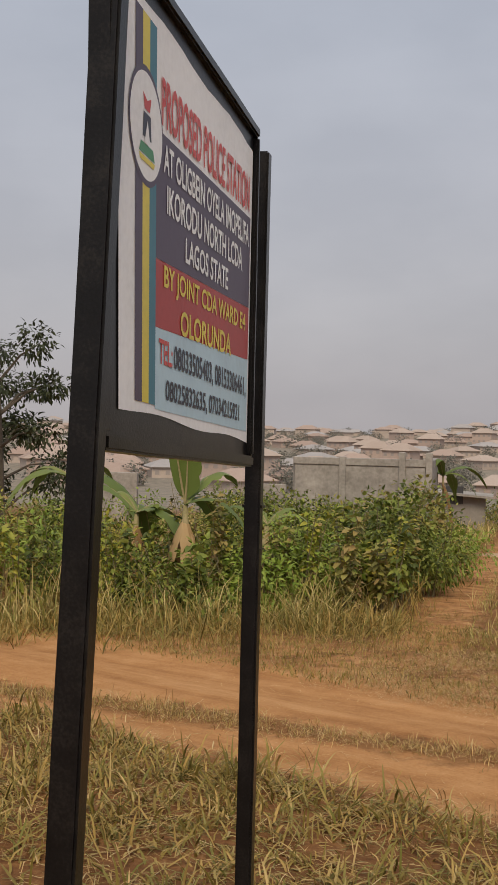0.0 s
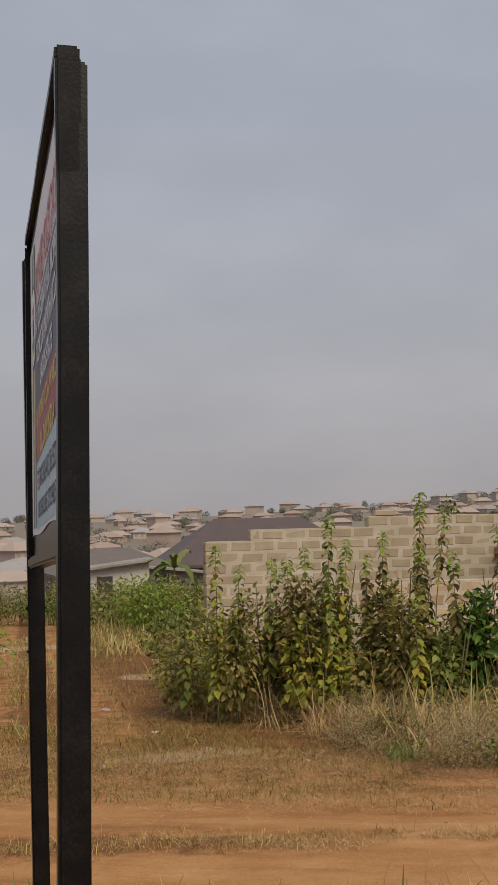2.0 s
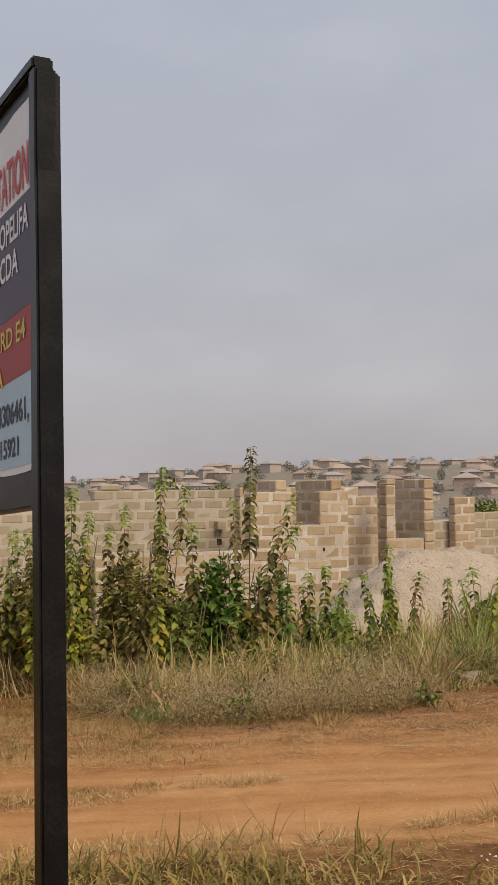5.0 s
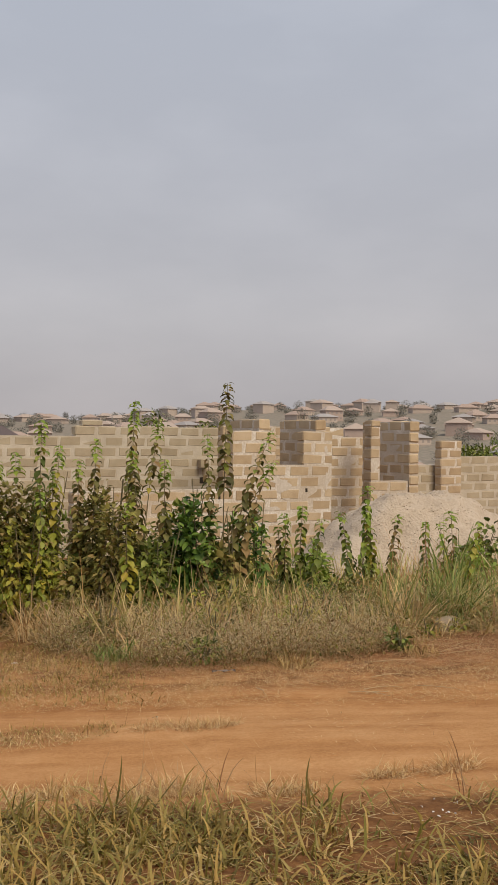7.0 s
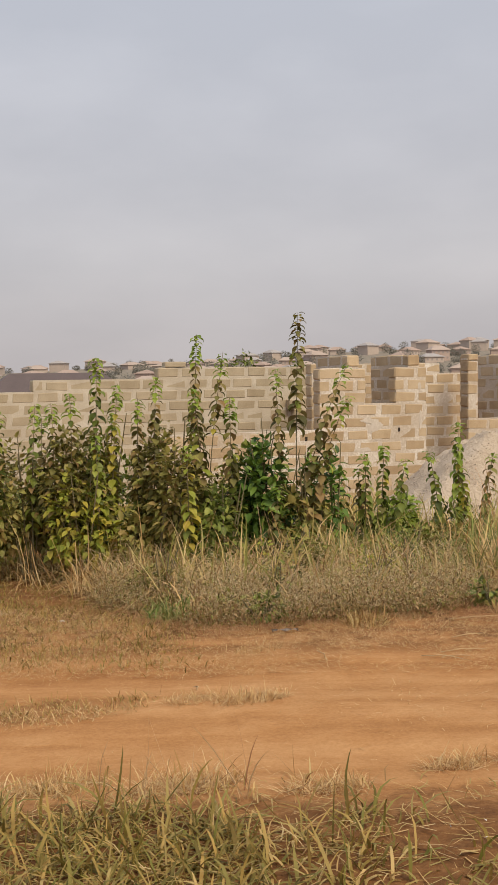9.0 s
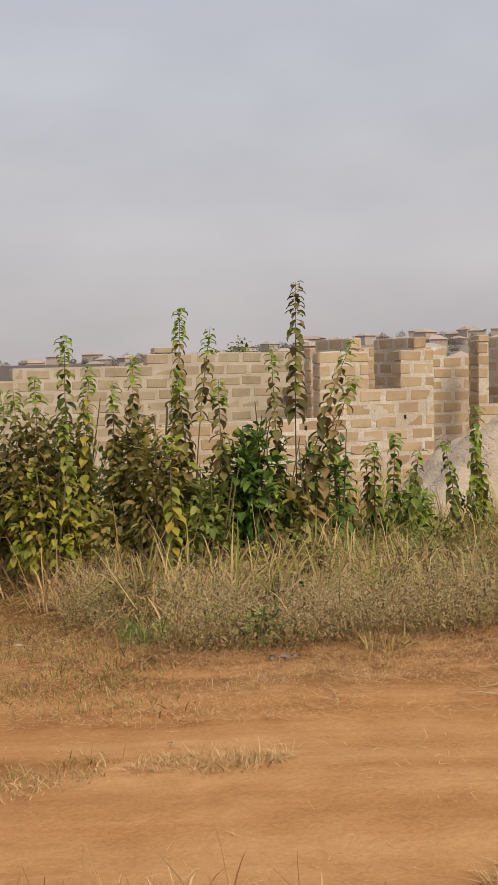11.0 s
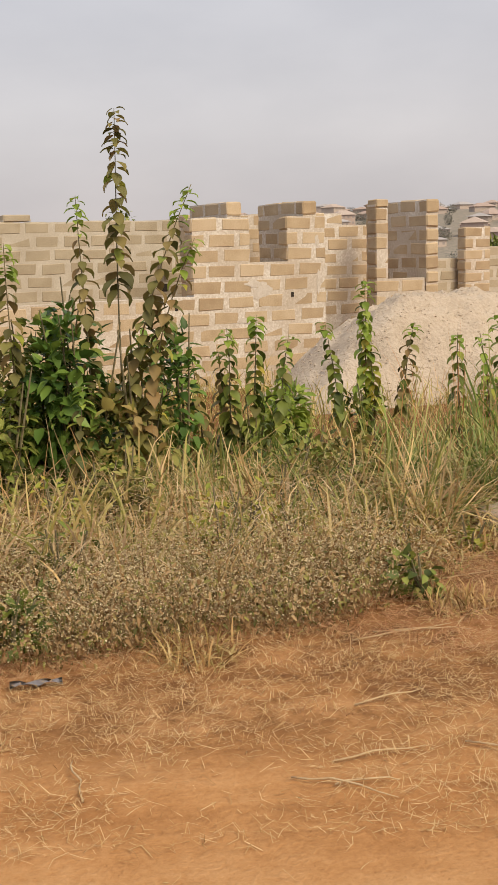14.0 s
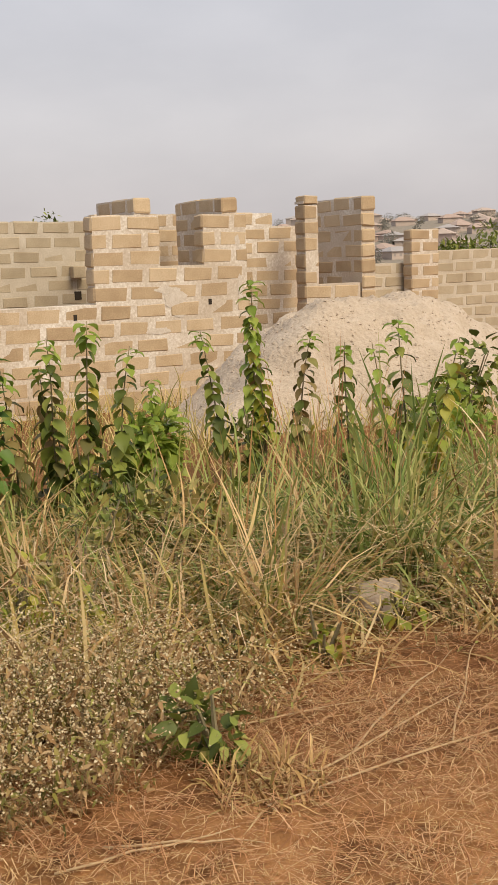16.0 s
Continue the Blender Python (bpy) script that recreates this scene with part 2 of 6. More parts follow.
def tube(points, radii, sides=6):
    """A tapered tube through points, as (verts, edges, faces)."""
    vs, fs = [], []
    pts = [Vector(p) for p in points]
    for i, p in enumerate(pts):
        d = (pts[min(i + 1, len(pts) - 1)] - pts[max(i - 1, 0)]).normalized()
        a = d.cross(Vector((0.3, 0.9, 0.1)))
        a = a.normalized() if a.length > 1e-4 else Vector((1, 0, 0))
        b = d.cross(a)
        for k in range(sides):
            t = 2 * math.pi * k / sides
            vs.append(p + (a * math.cos(t) + b * math.sin(t)) * radii[i])
    for i in range(len(pts) - 1):
        for k in range(sides):
            k2 = (k + 1) % sides
            fs.append((i * sides + k, i * sides + k2, (i + 1) * sides + k2, (i + 1) * sides + k))
    fs.append(tuple(range(sides))[::-1])
    fs.append(tuple((len(pts) - 1) * sides + k for k in range(sides)))
    return vs, [], fs


def mesh_arrays(name, verts, faces_flat, loops_per, mat, parent=None):
    """A mesh straight from arrays. loops_per: corners of each face."""
    me = bpy.data.meshes.new(name)
    nv, nf = len(verts), len(loops_per)
    me.vertices.add(nv)
    me.vertices.foreach_set("co", np.asarray(verts, np.float32).ravel())
    me.loops.add(len(faces_flat))
    me.loops.foreach_set("vertex_index", np.asarray(faces_flat, np.int32))
    me.polygons.add(nf)
    starts = np.concatenate(([0], np.cumsum(loops_per)[:-1])).astype(np.int32)
    me.polygons.foreach_set("loop_start", starts)
    me.update(calc_edges=True)
    me.validate()
    me.materials.append(mat)
    ob = new(name, me)
    ob.parent = parent
    return ob


def blades(name, pts, hts, width, mat, droop=0.5, lean=0.35, rng=None, parent=None):
    """Bent, tapering grass blades rooted at pts."""
    rng = rng or np.random.default_rng(1)
    n = len(pts)
    pts, hts = np.asarray(pts, float), np.asarray(hts, float)
    yaw = rng.uniform(0, 2 * np.pi, n)
    face = yaw + np.pi / 2 + rng.normal(0, 0.5, n)
    side = np.stack([np.cos(face), np.sin(face), np.zeros(n)], 1)
    ln = np.abs(rng.normal(0, lean, n)) + 0.05
    dr = np.abs(rng.normal(0, droop, n))
    w = width * rng.uniform(0.6, 1.3, n)
    hts = hts * 1.15 / np.sqrt(1 + (ln + 0.75 * dr) ** 2)
    twist = rng.normal(0, 0.55, n)
    lv = []
    for t, k in ((0.0, 0.8), (0.35, 1.0), (0.65, 0.85), (0.86, 0.5), (1.0, 0.0)):
        out = np.stack([np.cos(yaw + twist * t), np.sin(yaw + twist * t), np.zeros(n)], 1)
        c = pts + out * (hts * (ln * t + 0.75 * dr * t ** 2.4))[:, None]
        rise = t * (1 - 0.12 * ln) - 0.62 * dr * t ** 3.2
        c[:, 2] += hts * np.maximum(rise, 0.03 + 0.1 * t)
        if k:
            lv += [c - side * (w * k / 2)[:, None], c + side * (w * k / 2)[:, None]]
        else:
            lv.append(c)
    V = np.stack(lv, 1).reshape(-1, 3)
    base = (np.arange(n) * 9)[:, None]
    f = np.concatenate([base + np.array([[0, 1, 3, 2]]), base + np.array([[2, 3, 5, 4]]), base + np.array([[4, 5, 7, 6]]), base + np.array([[6, 7, 8]])], 1).ravel()
    return mesh_arrays(name, V, f, np.tile([4, 4, 4, 3], n), mat, parent)


def leaves(name, pts, normals, sizes, mat, narrow=0.5, rng=None, parent=None, droop=0.35):
    """Folded, pointed leaves: six corners each, spread along random ways near the given normals."""
    rng = rng or np.random.default_rng(2)
    pts, n = np.asarray(pts, float), len(pts)
    d = np.asarray(normals, float) + rng.normal(0, 0.55, (n, 3))
    d[:, 2] -= droop
    d /= np.linalg.norm(d, axis=1)[:, None]
    up = rng.normal(0, 0.35, (n, 3)) + np.array([0, 0, 1.0])
    s = np.cross(d, up)
    s /= np.maximum(np.linalg.norm(s, axis=1)[:, None], 1e-6)
    nn = np.cross(s, d)
    L = np.asarray(sizes, float)[:, None]
    W = L * narrow * rng.uniform(0.8, 1.2, (n, 1)) / 2
    rows = [pts,
            pts + d * L * 0.20 + s * W * 0.85 + nn * W * 0.30, pts + d * L * 0.58 + s * W * 0.78 + nn * W * 0.15 - nn * L * 0.04, pts + d * L - nn * L * 0.20,
            pts + d * L * 0.58 - s * W * 0.78 + nn * W * 0.15 - nn * L * 0.04, pts + d * L * 0.20 - s * W * 0.85 + nn * W * 0.30,
            pts + d * L * 0.24 - nn * L * 0.01, pts + d * L * 0.62 - nn * L * 0.08]
    V = np.stack(rows, 1).reshape(-1, 3)
    base = (np.arange(n) * 8)[:, None]
    quads = ([0, 6, 1], [1, 6, 7, 2], [2, 7, 3], [0, 5, 6], [5, 4, 7, 6], [4, 3, 7])
    f = np.concatenate([base + np.array([q]) for q in quads], 1).ravel()
    return mesh_arrays(name, V, f, np.tile([len(q) for q in quads], n), mat, parent)


# ---------- ground ----------
def ground_material():
    m = bpy.data.materials.new("orange_earth")
    m.use_nodes = True
    n, l = m.node_tree.nodes, m.node_tree.links
    b = n["Principled BSDF"]
    geo = n.new("ShaderNodeNewGeometry")

    def noise_tex(scale, detail=6, rough=0.55, vec=None):
        t = n.new("ShaderNodeTexNoise")
        t.inputs["Scale"].default_value, t.inputs["Detail"].default_value, t.inputs["Roughness"].default_value = scale, detail, rough
        l.new(vec or geo.outputs["Position"], t.inputs["Vector"])
        return t.outputs["Fac"]

    def calc(op, a, c, d=None):
        k = n.new("ShaderNodeMath")
        k.operation = op
        for i, v in enumerate((a, c, d)):
            if v is None:
                continue
            if isinstance(v, (int, float)):
                k.inputs[i].default_value = v
            else:
                l.new(v, k.inputs[i])
        return k.outputs[0]

    def step(v, a, c):
        k = n.new("ShaderNodeMapRange")
        k.interpolation_type = "SMOOTHSTEP"
        k.inputs[1].default_value, k.inputs[2].default_value = a, c
        l.new(v, k.inputs[0])
        return k.outputs[0]

    def ramp(v, cols, low=0.3):
        k = n.new("ShaderNodeValToRGB")
        while len(k.color_ramp.elements) < len(cols):
            k.color_ramp.elements.new(0.5)
        for i, c in enumerate(cols):
            k.color_ramp.elements[i].position = low + (1 - 2 * low) * i / (len(cols) - 1)
            k.color_ramp.elements[i].color = (*c, 1)
        l.new(v, k.inputs[0])
        return k.outputs[0]

    def mix(f, a, c):
        k = n.new("ShaderNodeMix")
        k.data_type = "RGBA"
        l.new(f, k.inputs[0])
        l.new(a, k.inputs[6])
        l.new(c, k.inputs[7])
        return k.outputs[2]

    turn = n.new("ShaderNodeVectorRotate")
    turn.rotation_type = "Z_AXIS"
    turn.inputs["Angle"].default_value = -UA
    l.new(geo.outputs["Position"], turn.inputs["Vector"])
    sp = n.new("ShaderNodeSeparateXYZ")
    l.new(turn.outputs[0], sp.inputs[0])
    streak_map = n.new("ShaderNodeMapping")
    streak_map.inputs["Scale"].default_value = (0.22, 1.6, 1.0)
    l.new(turn.outputs[0], streak_map.inputs[0])
    streak = noise_tex(2.2, 8, 0.6, streak_map.outputs[0])
    coarse, mid, fine = noise_tex(0.55), noise_tex(3.2, 9, 0.7), noise_tex(55, 6, 0.7)
    dusty = ramp(calc("ADD", calc("MULTIPLY", streak, 0.45), calc("ADD", calc("MULTIPLY", mid, 0.30), calc("MULTIPLY", fine, 0.25))), [(0.32, 0.142, 0.051), (0.465, 0.232, 0.091), (0.585, 0.325, 0.148)], 0.38)
    clump = noise_tex(11, 9, 0.8)
    litter = ramp(calc("ADD", calc("MULTIPLY", mid, 0.3), calc("ADD", calc("MULTIPLY", clump, 0.5), calc("MULTIPLY", fine, 0.2))), [(0.06, 0.027, 0.012), (0.215, 0.098, 0.037), (0.42, 0.225, 0.092)], 0.32)
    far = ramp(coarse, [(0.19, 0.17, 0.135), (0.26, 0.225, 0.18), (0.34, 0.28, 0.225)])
    # how worn the ground is, over the way across: bare in the two ruts, littered between and beyond them
    v = calc("ADD", sp.outputs["Y"], calc("MULTIPLY", calc("SUBTRACT", mid, 0.5), 0.9))
    road = calc("MULTIPLY", step(v, 4.35, 4.75), calc("SUBTRACT", 1.0, step(v, 7.0, 7.6)))
    w = calc("SUBTRACT", v, calc("MULTIPLY", calc("ADD", sp.outputs["X"], 6.0), 0.21))
    strip = calc("MULTIPLY", step(w, 4.72, 4.9), calc("SUBTRACT", 1.0, step(w, 5.12, 5.32)))
    left = calc("SUBTRACT", 1.0, step(sp.outputs["X"], -2.2, -1.0))
    strip = calc("MULTIPLY", strip, left)
    bare = calc("MULTIPLY", road, calc("SUBTRACT", 1.0, calc("MULTIPLY", strip, 0.85)))
    patch = calc("MULTIPLY", calc("SUBTRACT", 1.0, step(v, 8.2, 9.0)), step(v, 6.9, 7.3))
    bare = calc("MAXIMUM", bare, calc("MULTIPLY", patch, calc("MULTIPLY", step(mid, 0.36, 0.6), 0.8)))
    # the side track that leads away
    sxyz = n.new("ShaderNodeSeparateXYZ")
    l.new(geo.outputs["Position"], sxyz.inputs[0])
    centre = calc("ADD", calc("MULTIPLY", calc("SUBTRACT", sxyz.outputs["Y"], 13.0), 0.05), 0.15)
    off = calc("ABSOLUTE", calc("SUBTRACT", sxyz.outputs["X"], centre), None)
    off = calc("ADD", off, calc("MULTIPLY", calc("SUBTRACT", mid, 0.5), 0.5))
    tr = calc("MULTIPLY", step(off, 0.18, 0.4), calc("SUBTRACT", 1.0, step(off, 0.85, 1.25)))
    tr = calc("MULTIPLY", tr, step(sxyz.outputs["Y"], 9.0, 11.0))
    bare = calc("MAXIMUM", bare, calc("MULTIPLY", tr, calc("MULTIPLY_ADD", step(mid, 0.36, 0.6), 0.6, 0.3)))
    col = mix(bare, litter, dusty)
    pale = ramp(mid, [(0.42, 0.29, 0.17), (0.60, 0.46, 0.32)], 0.36)
    for cx, cy, rx, ry in ((1.15, 9.3, 0.8, 0.3), (0.8, 27.5, 1.3, 1.2), (1.9, 26.5, 0.5, 1.6), (2.0, 17.5, 0.35, 0.7)):
        dx = calc("MULTIPLY", calc("SUBTRACT", sxyz.outputs["X"], cx), 1 / rx)
        dy = calc("MULTIPLY", calc("SUBTRACT", sxyz.outputs["Y"], cy), 1 / ry)
        d = calc("ADD", calc("MULTIPLY", dx, dx), calc("MULTIPLY", dy, dy))
        d = calc("ADD", d, calc("MULTIPLY", calc("SUBTRACT", mid, 0.5), 2.2))
        col = mix(calc("MULTIPLY", calc("SUBTRACT", 1.0, step(d, 0.45, 1.0)), 0.8), col, pale)
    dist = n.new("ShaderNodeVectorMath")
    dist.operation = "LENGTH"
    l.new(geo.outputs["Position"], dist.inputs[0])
    # with distance the earth's colour is greyed, as haze would do
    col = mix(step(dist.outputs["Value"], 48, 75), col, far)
    l.new(col, b.inputs["Base Color"])
    b.inputs["Roughness"].default_value = 0.95
    b.inputs["Specular IOR Level"].default_value = 0.15
    bp = n.new("ShaderNodeBump")
    bp.inputs["Strength"].default_value, bp.inputs["Distance"].default_value = 0.8, 0.04
    l.new(calc("ADD", calc("MULTIPLY", mid, 0.55), calc("MULTIPLY", calc("ADD", streak, calc("MULTIPLY", fine, 0.45)), 0.5)), bp.inputs["Height"])
    l.new(bp.outputs[0], b.inputs["Normal"])
    return m


def build_ground():
    radii = np.concatenate([[0.0], np.arange(0.4, 14, 0.22), np.geomspace(14.2, 1500, 110)])
    seg = 220
    ang = np.linspace(0, 2 * np.pi, seg, endpoint=False)
    X = np.outer(radii[1:], np.cos(ang)).ravel()
    Y = np.outer(radii[1:], np.sin(ang)).ravel()
    X, Y = np.concatenate([[0.0], X]), np.concatenate([[0.0], Y])
    X, Y = X + 2.0, Y + 5.0
    V = np.stack([X, Y, height(X, Y)], 1)
    f, per = [], []
    for k in range(seg):
        f += [0, 1 + k, 1 + (k + 1) % seg]
        per.append(3)
    for i in range(len(radii) - 2):
        for k in range(seg):
            a, b2 = 1 + i * seg + k, 1 + i * seg + (k + 1) % seg
            f += [a, a + seg, b2 + seg, b2]
            per.append(4)
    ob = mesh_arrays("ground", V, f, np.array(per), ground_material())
    shade_smooth(ob)
    return tagged(ob, "orange dusty earth with worn ruts and a far hillside", "ground", kind="structure")


build_ground()


# ---------- unfinished block house ----------
H = 0.215          # one course with its joint
BL = 0.475         # one block with its joint


def block_meshes(depth):
    """A few worn block shapes of unit pitch, each slightly uneven, with rounded edges."""
    out = []
    rng = random.Random(int(depth * 1000))
    for k in range(5):
        bm = bmesh.new()
        box(bm, -0.2, 0.2, -depth / 2, depth / 2, -0.092, 0.092)
        for v in bm.verts:
            v.co.x += rng.uniform(-0.016, 0.016)
            v.co.z += rng.uniform(-0.012, 0.012)
            v.co.y += rng.uniform(-0.003, 0.003)
        bmesh.ops.bevel(bm, geom=list(bm.edges), offset=0.022, segments=1, affect="EDGES")
        me = bpy.data.meshes.new("block")
        bm.to_mesh(me)
        bm.free()
        out.append(me)
    return out


THICK = 0.225
SETS = {}


def block_set(mat):
    if mat.name not in SETS:
        SETS[mat.name] = block_meshes(THICK + 0.010)
        for me in SETS[mat.name]:
            me.materials.append(mat)
    return SETS[mat.name]


PENDING = []       # blocks, laid at the end of the file


MORTAR_GREY = material("grey_mortar", [(0.42, 0.35, 0.265), (0.53, 0.465, 0.37), (0.65, 0.585, 0.49)], 3.0, 45, 0.95, 0.6, 0.008)


def block_wall(name, x0, y0, length, way, regions, z0=-0.92, mat=BLOCK, mortar=MORTAR, label="", caps=()):
    """A wall of sandcrete blocks from (x0, y0) along 'x' or 'y'. regions: (from, to, first course, last course);
    caps: (from, to, course, height) loose blocks on top."""
    root = new(name)
    root.location = (x0, y0, z0)
    root.rotation_euler = (0, 0, 0 if way == "x" else math.pi / 2)
    tagged(root, label, "wall", kind="structure")
    rng = random.Random(name)
    bm = bmesh.new()
    rows = {}
    for a, b, c0, c1 in regions:
        for c in range(c0, c1):
            rows.setdefault(c, []).append((a, b))
    for c, spans in rows.items():
        spans.sort()
        merged = []
        for a, b in spans:
            if merged and a <= merged[-1][1] + 1e-3:
                merged[-1] = (merged[-1][0], max(b, merged[-1][1]))
            else:
                merged.append((a, b))
        top = c + 1 not in rows
        for a, b in merged:
            box(bm, a + 0.018, b - 0.018, -THICK / 2, THICK / 2, c * H, (c + 1) * H - (0.02 if top else 0))
            x = a - (BL * 0.5 if c % 2 else 0.0) + rng.uniform(-0.03, 0.0)
            while x < b - 0.05:
                l, r = max(x, a), min(x + BL, b)
                if r - l > 0.09:
                    l2, r2 = l + (rng.uniform(0.005, 0.05) if l > a else 0), r - (rng.uniform(0.005, 0.05) if r < b else 0)
                    PENDING.append((root, mat, ((l2 + r2) / 2, rng.uniform(-0.005, 0.005), (c + 0.5) * H + rng.uniform(-0.007, 0.007)), (r2 - l2) / 0.40, 1.0, rng.uniform(-1.0, 1.0), rng.randrange(5)))
                x += BL
    for a, b, c, h in caps:
        box(bm, a, b, -THICK / 2 + 0.01, THICK / 2 - 0.01, c * H, c * H + 0.03)
        x = a
        while x < b - 0.05:
            r = min(x + 0.46, b)
            PENDING.append((root, mat, ((x + r) / 2, rng.uniform(-0.01, 0.01), c * H + h / 2), (r - x - 0.02) / 0.40, h / 0.172, rng.uniform(-0.8, 0.8), rng.randrange(5)))
            x = r
    part("mortar", bm, mortar, root, "smeared pale mortar between the blocks")
    return root


TAN = "unplastered tan sandcrete block wall with smeared pale mortar"
# front of the house: pier, window opening over a sill, pier
block_wall("wall_front", 5.83, 17.5, 5.2, "x", [(0, 5.2, -1, 6), (3.03, 5.2, 6, 8), (3.03, 3.95, 8, 11), (4.54, 5.2, 8, 11)], z0=-0.87, label=TAN + ", with a window gap")
block_wall("wall_porch", 11.92, 17.5, 1.2, "x", [(0, 0.93, -1, 7), (0, 0.24, 7, 12)], z0=-0.98, label="low " + TAN + " with one upright jamb", caps=[(0, 0.24, 12, 0.1)])
block_wall("wall_return_1", 9.67, 17.625, 1.2, "y", [(0, 1.2, -1, 12)], z0=-0.87, label=TAN + " running back from the front")
block_wall("wall_return_2", 10.925, 17.625, 1.33, "y", [(0, 1.33, -1, 12)], z0=-0.87, label=TAN + " running back from the front")
block_wall("wall_return_3", 12.985, 17.38, 1.6, "y", [(0, 1.6, -1, 12)], z0=-0.87, label=TAN + " whose end faces the track")
block_wall("wall_left", 3.85, 21.0, 7.0, "x", [(0, 7.0, 0, 11), (0.9, 7.0, 11, 12), (3.35, 7.0, 12, 13)], z0=-1.235, mat=BLOCK_GREY, mortar=MORTAR_GREY, label="long pale stepped block wall of the unfinished house", caps=[(3.5, 3.95, 13, 0.1)])
block_wall("wall_back", 9.8, 19.6, 3.45, "x", [(0, 2.95, 0, 12), (2.95, 3.45, 0, 11)], z0=-0.99, label=TAN + " at the back of a room")
block_wall("wall_right", 15.0, 21.0, 5.7, "x", [(0, 5.7, 0, 8), (2.05, 5.7, 8, 9)], z0=-1.0, mat=BLOCK_GREY, mortar=MORTAR_GREY, label="pale low block wall beside the house")
block_wall("wall_right_pier", 16.32, 20.7, 0.75, "x", [(0, 0.64, 0, 11)], z0=-1.05, label="tan block pier standing above a low wall")


def heap(name, cx, cy, rx, ry, h, mat, label, seed):
    nr, ns = 44, 110
    vs, fs = [], []
    base = ground_z(cx, cy) - 0.12
    for i in range(nr + 1):
        t = i / nr
        for k in range(ns):
            a = 2 * math.pi * k / ns
            rr = 1 + 0.12 * math.sin(2 * a + seed) + 0.07 * math.sin(5 * a + seed * 2)
            x, y = cx + rx * t * rr * math.cos(a), cy + ry * t * rr * math.sin(a)
            prof = (1 - t) ** 0.9 * (1 - 0.25 * math.exp(-(t * 6) ** 2))
            z = base + h * prof
            z += 0.13 * h * noise.fractal(Vector((x * 1.1, y * 1.1, seed)), 1.0, 2.0, 4) * (1 - t * 0.6)
            z += 0.055 * noise.fractal(Vector((x * 5, y * 5, seed)), 0.8, 2.0, 5)
            vs.append((x, y, z))
    for i in range(nr):
        for k in range(ns):
            k2 = (k + 1) % ns
            fs.append((i * ns + k, (i + 1) * ns + k, (i + 1) * ns + k2, i * ns + k2))
    fs.append(tuple(range(ns)))
    ob = shade_smooth(part(name, (vs, [], fs), mat))
    return tagged(ob, label, "heap")


heap("sand_heap", 10.95, 14.6, 2.45, 2.0, 1.78, SAND, "pale lumpy heap of building sand before the walls", 1.3)
def smear(x, z, w, h, seed, y=17.3815):
    """A splash of mortar left on the blocks."""
    vs, k = [(x, y - 0.0015, z)], 22
    for i in range(k):
        a = 6.283 * i / k
        r = 1 + 0.16 * math.sin(2 * a + seed) + 0.12 * math.sin(5 * a + seed * 2) + 0.08 * math.sin(9 * a)
        vs.append((x + w / 2 * r * math.cos(a), y, z + h / 2 * r * math.sin(a)))
    ob = shade_smooth(part("mortar_splash", (vs, [], [(0, 1 + i, 1 + (i + 1) % k) for i in range(k)]), MORTAR_WHITE))
    tagged(ob, "splash of whitish mortar stuck on the block wall", "mortar", "mortar splashes")


def vent(x, z, y=17.376):
    bm = bmesh.new()
    # no recess is cut: a dark box, slightly proud, stands for the hole's shade
    box(bm, x - 0.022, x + 0.022, y, y + 0.05, z - 0.035, z + 0.035, 0.006)
    tagged(part("scaffold_hole_shade", bm, HOLE_SHADE), "dark box for the shade inside a scaffold hole in the block wall", "hole", "scaffold holes")


MORTAR_WHITE = material("whitish_mortar", [(0.50, 0.42, 0.33), (0.68, 0.62, 0.55)], 22, 90, 0.95, 0.8, 0.01)
# near-black in place of the shade inside the wall's holes
HOLE_SHADE = material("hole_shade", [(0.03, 0.022, 0.016), (0.05, 0.04, 0.03)], 20, 90, 1.0, 0.2)
for hx, hz in ((10.45, 0.38), (8.60, 0.28)):
    vent(hx, hz)
for k, (mx, mz, mw, mh) in enumerate(((9.95, 0.44, 0.30, 0.2), (10.02, 0.27, 0.16, 0.16), (9.86, 0.55, 0.34, 0.1), (10.88, 1.13, 0.08, 0.15), (10.9, 0.55, 0.07, 0.3), (9.22, 0.27, 0.10, 0.08), (9.7, 0.05, 0.3, 0.09))):
    smear(mx, mz, mw, mh, k * 1.3)
def wall_stub(x, z, y):
    """A block left sticking out of the wall, and below it a dark box for a hole's shade."""
    bm = bmesh.new()
    box(bm, x - 0.1, x + 0.1, y - 0.16, y, z - 0.09, z + 0.09, 0.012)
    tagged(part("jutting_block", bm, BLOCK_GREY), "pale block jutting from the wall of the house", "block")
    bm = bmesh.new()
    box(bm, x - 0.04, x + 0.07, y - 0.012, y + 0.03, z - 0.42, z - 0.29, 0.006)
    tagged(part("wall_hole_shade", bm, HOLE_SHADE), "dark square box for the shade inside a hole in the pale block wall", "hole", "scaffold holes")


wall_stub(10.05, 0.78, 20.884)
heap("soil_heap", 18.3, 18.6, 2.2, 1.2, 0.9, LATERITE, "low heap of red laterite soil", 4.1)


# ---------- sign ----------
SX, SLOPE = -0.537, -0.052
VINYL = {}


def vinyl(name, c, rough=0.45):
    if name not in VINYL:
        VINYL[name] = material(name, [tuple(v * 0.88 for v in c), c, tuple(min(1, v * 1.08) for v in c)], 5, 70, rough, 0.12, 0.002)
    return VINYL[name]


